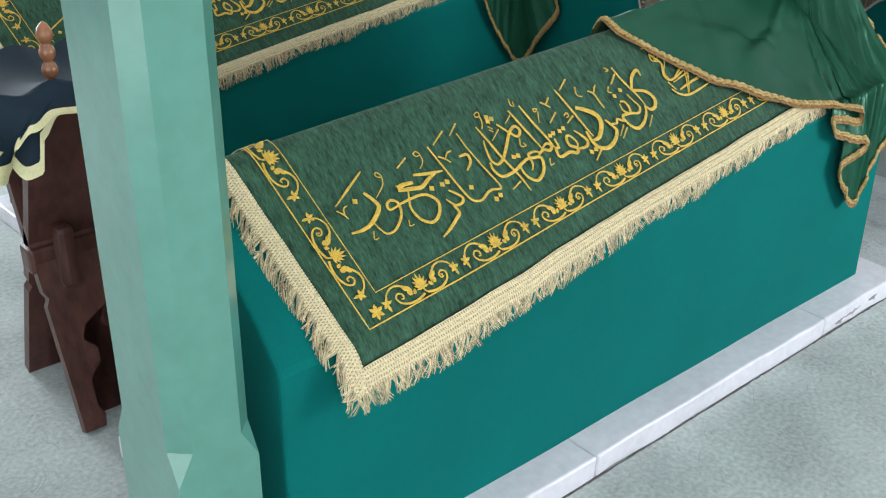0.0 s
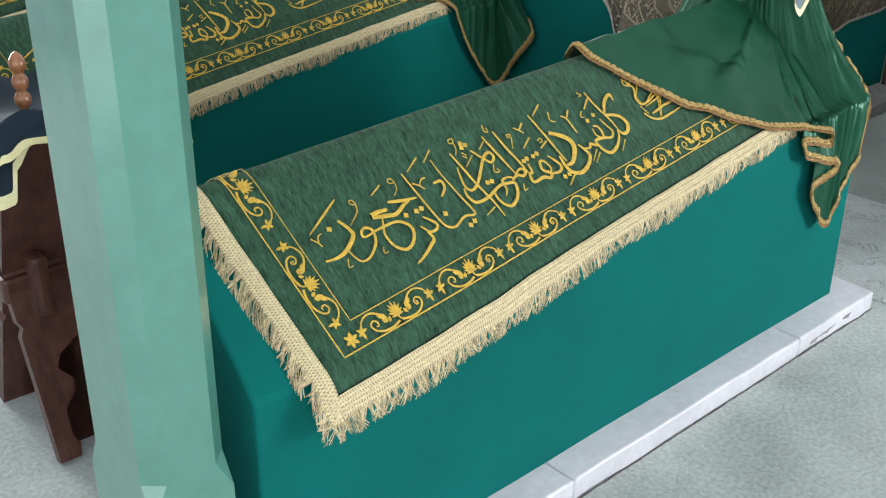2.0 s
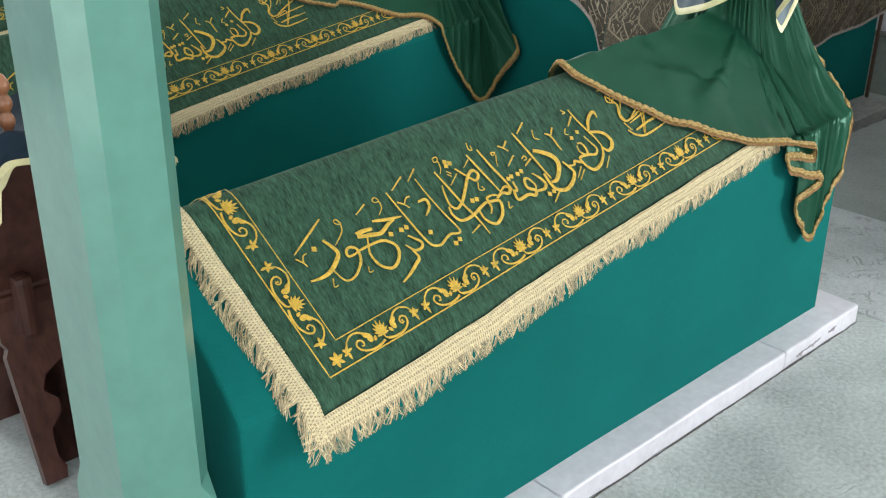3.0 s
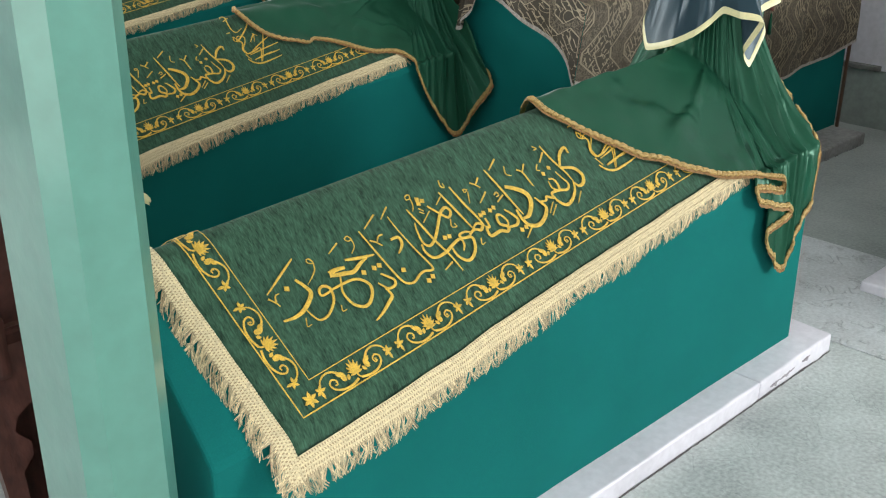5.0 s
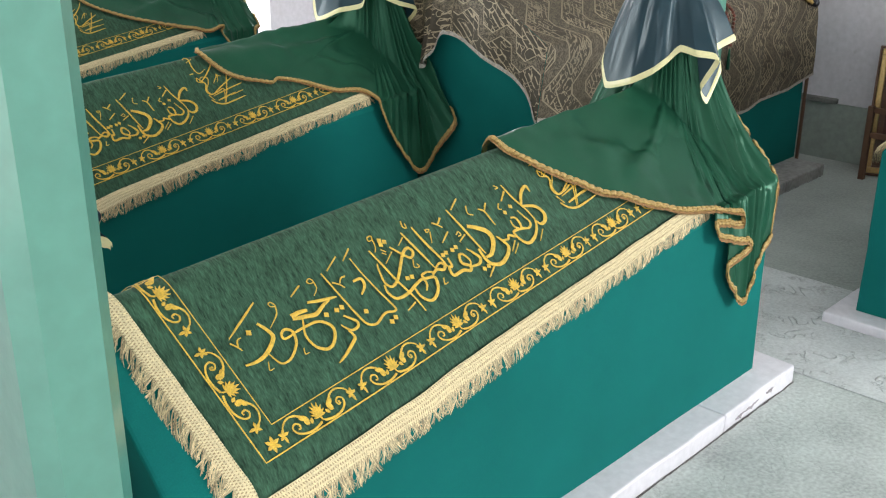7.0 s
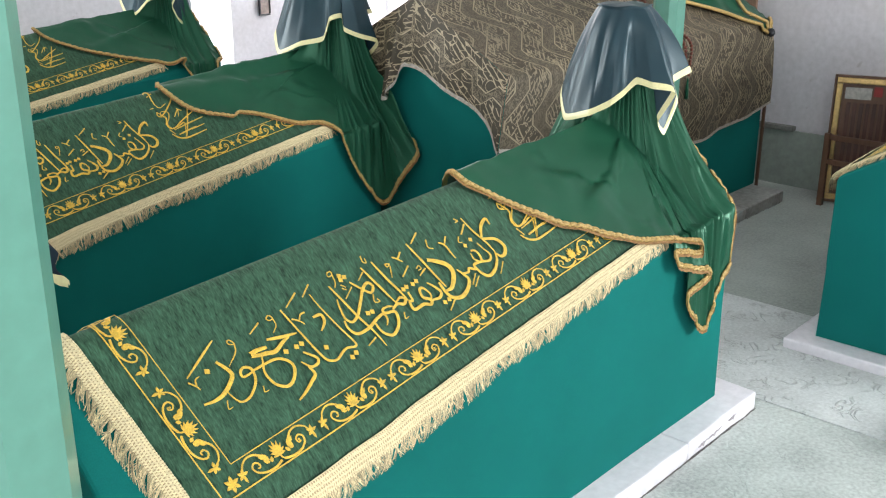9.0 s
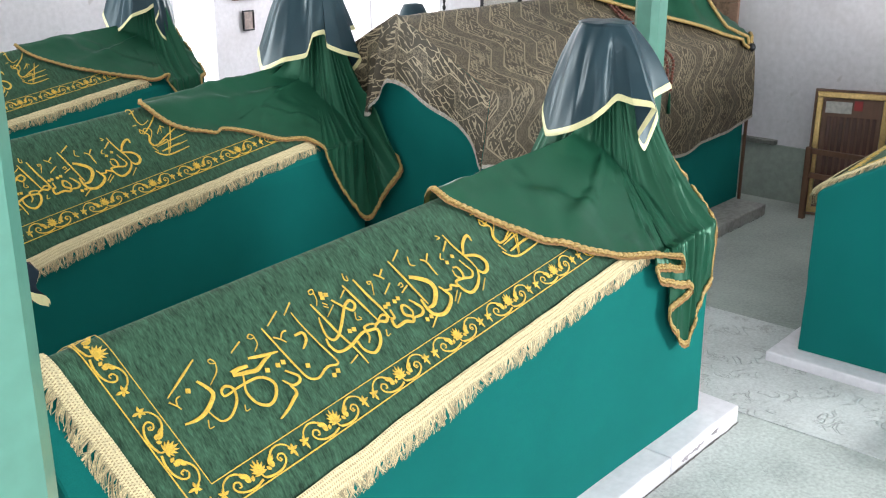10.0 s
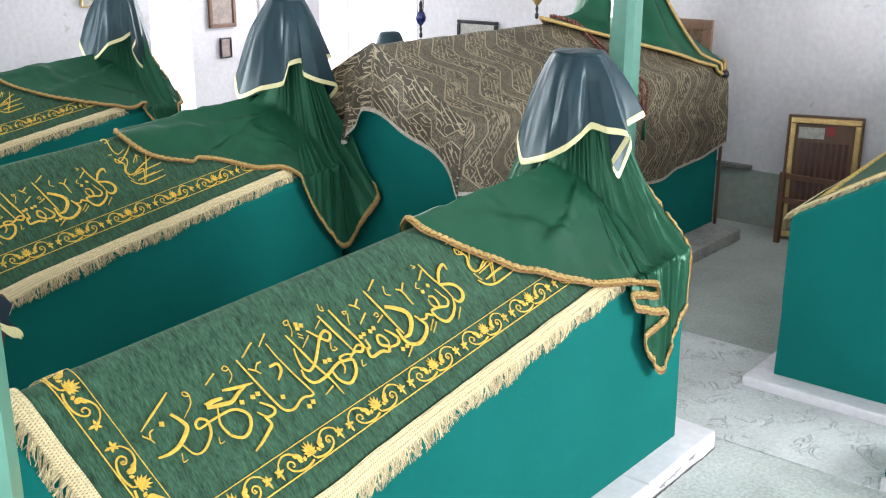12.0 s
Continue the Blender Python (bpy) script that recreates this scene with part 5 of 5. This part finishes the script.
# ---- things on and at the walls ----
def framed(name, label, at, w, h, frame_w, frame_mat, inner_mat, depth=0.025, bars=0, plate=True):
    """A picture in its own plane: x across, z up, facing -y."""
    f = thing(name, label, "picture", at=at)
    for q, (a, b, c, d) in enumerate(((0, w, 0, frame_w), (0, w, h - frame_w, h), (0, frame_w, frame_w, h - frame_w), (w - frame_w, w, frame_w, h - frame_w))):
        part("frame_rail", box_mesh("frame_rail", a + 0.0005, b - 0.0005, 0, depth, c + 0.0005, d - 0.0005, frame_mat, 0.005), f)
    part("picture", box_mesh("picture", frame_w, w - frame_w, depth * 0.45, depth * 0.9, frame_w, h - frame_w, inner_mat, 0), f)
    for k in range(bars):
        z = h - frame_w - (h - 2 * frame_w) * (k + 0.7) / (bars + 0.4)
        part("text_bar", box_mesh("text_bar", frame_w + w * 0.1, w - frame_w - w * 0.1, depth * 0.4, depth * 0.445, z - 0.006, z + 0.002, DARK, 0), f)
    return f


def on_east(y_left, z, lean=0):
    """A pose on the east wall: the picture's x runs towards -y."""
    return pose(EAST_X - 0.032, y_left, z, lean, 0, -90)


framed("wall_picture", "dark framed picture hanging on the wall", on_east(3.33, 0.72), 0.36, 0.40, 0.025, DARK, PAPER)
framed("carved_panel", "brown wooden framed carved panel on the wall", on_east(1.66, 0.80), 0.32, 0.42, 0.060, PALE_FRAME, CARVED)
big_picture = framed("framed_picture", "tall gilt framed picture leaning against the wall", pose(4.69, 0.735, 0.02, 0, 0, -72) @ pose(0, 0, 0, -4), 0.385, 0.70, 0.035, GILT, BROWNW, 0.035)
for a, b, c, d in ((-0.012, 0.397, -0.0005, -0.0125), (-0.012, 0.397, 0.7005, 0.7125), (-0.0125, -0.0005, 0.0, 0.70), (0.3855, 0.3975, 0.0, 0.70)):
    part("outer_moulding", box_mesh("outer_moulding", a, b, -0.006, 0.035, min(c, d), max(c, d), BROWNW, 0.003), big_picture, "dark outer moulding")
for a, b, c, d in ((0.0365, 0.3485, 0.0365, 0.0445), (0.0365, 0.3485, 0.6555, 0.6635), (0.0365, 0.0445, 0.045, 0.655), (0.3405, 0.3485, 0.045, 0.655)):
    part("inner_moulding", box_mesh("inner_moulding", a, b, 0.008, 0.0150, c, d, BROWNW, 0.001), big_picture, "dark inner moulding")
# what the picture glass reflects, built as slats and a pale patch
for k in range(8):
    part("reflected_slat", box_mesh("reflected_slat", 0.065 + k * 0.034, 0.087 + k * 0.034, 0.010, 0.0155, 0.06, 0.56, WOOD, 0.002), big_picture)
part("dark_red_patch", box_mesh("red_patch", 0.20, 0.245, 0.012, 0.0155, 0.60, 0.655, RED, 0.001), big_picture)
part("pale_reflection", box_mesh("pale_reflection", 0.05, 0.19, 0.012, 0.0155, 0.58, 0.645, PAPER, 0.001), big_picture)
chair = thing("wooden_rack", "plain brown wooden rack standing before the framed picture", "rack")
for y in (0.715, 0.33):
    part("upright", box_mesh("upright", 4.60, 4.632, y - 0.016, y + 0.016, 0.0, 0.42, BROWNW, 0.004), chair)
for z in (0.40, 0.26):
    part("rail", box_mesh("rail", 4.604, 4.628, 0.346, 0.699, z - 0.015, z + 0.015, BROWNW, 0.004), chair)


def on_north(x, z):
    return pose(x, NORTH_Y - 0.03, z)


framed("wall_picture", "brown framed text hanging on the wall", on_north(4.08, 1.00), 0.26, 0.36, 0.03, BROWNW, OLD_PRINT, 0.025)
framed("wall_picture", "small dark framed text hanging on the wall", on_north(4.17, 0.76), 0.11, 0.16, 0.012, DARK, OLD_PRINT, 0.02)
framed("wall_picture", "small brass framed text hanging on the wall", on_north(2.985, 1.215), 0.12, 0.2, 0.012, GILT, PAPER, 0.02)


def hanging_lamp(x, y, z, glass, label):
    h = thing("hanging_lamp", label, "lamp", "hanging lamps")
    part("bowl", lathe("bowl", [(0.004, z - 0.055), (0.012, z - 0.045), (0.030, z - 0.02), (0.034, z), (0.024, z + 0.028), (0.014, z + 0.04)], glass, 20, (x, y)), h)
    part("finial", lathe("finial", [(0.002, z - 0.125), (0.010, z - 0.118), (0.011, z - 0.10), (0.005, z - 0.09), (0.009, z - 0.07), (0.006, z - 0.052)], DARK, 12, (x, y)), h)
    part("neck", lathe("neck", [(0.015, z + 0.038), (0.010, z + 0.05), (0.012, z + 0.075), (0.004, z + 0.10)], DARK, 12, (x, y)), h)
    for k in range(3):
        a = 2.1 * k
        part("chain", tube("chain", [Vector((x + 0.02 * math.cos(a), y + 0.02 * math.sin(a), z + 0.03)), Vector((x + 0.05 * math.cos(a), y + 0.05 * math.sin(a), z + 0.3)), Vector((x, y, z + 0.9)), Vector((x, y, 3.4))], 0.0022, DARK, 5), h)
    return h


hanging_lamp(3.82, 2.76, 1.225, BLUEG, "cobalt blue glass hanging lamp with dark metal fittings")
hanging_lamp(3.75, 1.85, 1.39, GILT, "brass hanging lamp with a pointed finial")
hanger = thing("wire_hanger", "thin pale wire frame hanging beside the blue glass lamp", "hanger")
WX, WY, WZ = 3.765, 2.82, 1.245
part("bail", tube("bail", [Vector((WX - 0.030, WY + 0.034, WZ + 0.02)), Vector((WX - 0.02, WY + 0.022, WZ + 0.12)), Vector((WX, WY, WZ + 0.30)), Vector((WX, WY, 3.4))], 0.0018, CEIL, 5), hanger)
part("bail", tube("bail", [Vector((WX + 0.030, WY - 0.034, WZ)), Vector((WX + 0.02, WY - 0.022, WZ + 0.12)), Vector((WX, WY, WZ + 0.30))], 0.0018, CEIL, 5), hanger)
part("ring", tube("ring", [Vector((WX + 0.045 * math.cos(q * math.pi / 10), WY + 0.045 * math.sin(q * math.pi / 10), WZ + 0.01)) for q in range(21)], 0.0018, DARK, 5), hanger)
tasbih = thing("prayer_beads", "reddish wooden prayer beads with green tassel hung over the brown cloth", "beads")
BEAD = lathe("bead", [(0.001, -0.009), (0.007, -0.006), (0.009, 0), (0.007, 0.006), (0.001, 0.009)], BEADWOOD, 8, (0, 0))
for side in (-1, 1):
    run = spline([(3.50 + 0.012 * side, 1.60, 1.315), (3.635 + 0.014 * side, 1.52, 1.268), (3.625 + 0.02 * side, 1.374, 1.17), (3.59 + 0.03 * side, 1.15, 1.045), (3.578 + 0.032 * side, 1.068, 0.985), (3.583 + 0.022 * side, 1.062, 0.90), (3.593 + 0.004 * side, 1.06, 0.832)], 24)
    gone = 0.0
    for p, q in zip(run, run[1:]):
        gone += (q - p).length
        if gone > 0.0175:
            gone -= 0.0175
            part("bead", BEAD, tasbih).location = q
part("tassel", lathe("tassel", [(0.011, 0.715), (0.009, 0.76), (0.005, 0.815), (0.001, 0.82)], SATIN, 8, (3.592, 1.06)), tasbih, "green thread tassel")
batten = thing("batten", "thin reddish wooden batten standing at the cenotaph's corner", "batten")
part("strip", box_mesh("strip", 4.576, 4.592, 1.084, 1.10, 0.0, 0.60, BROWNW, 0.002), batten)
far_post = thing("cloth_post", "short post behind the large cenotaph topped by a dark cloth", "post")
part("shaft", lathe("shaft", [(0.05, 0.0), (0.05, 1.06), (0.045, 1.08)], TURNED, 14, (3.66, 2.87)), far_post)
part("cloth", lathe("cloth", [(0.12, 0.90), (0.105, 1.0), (0.082, 1.10), (0.060, 1.142), (0.02, 1.150)], NAVY, 20, (3.66, 2.87)), far_post, "dark navy cloth")
block = thing("kneeling_block", "low teal felt covered block with a white edge on the carpet", "block")
part("base", box_mesh("base", 2.15, 2.48, -1.02, -0.655, 0.0, 0.05, MARBLE, 0.004), block, "white painted edge")
part("pad", box_mesh("pad", 2.156, 2.474, -1.014, -0.661, 0.0505, 0.085, TEAL, 0.008), block)
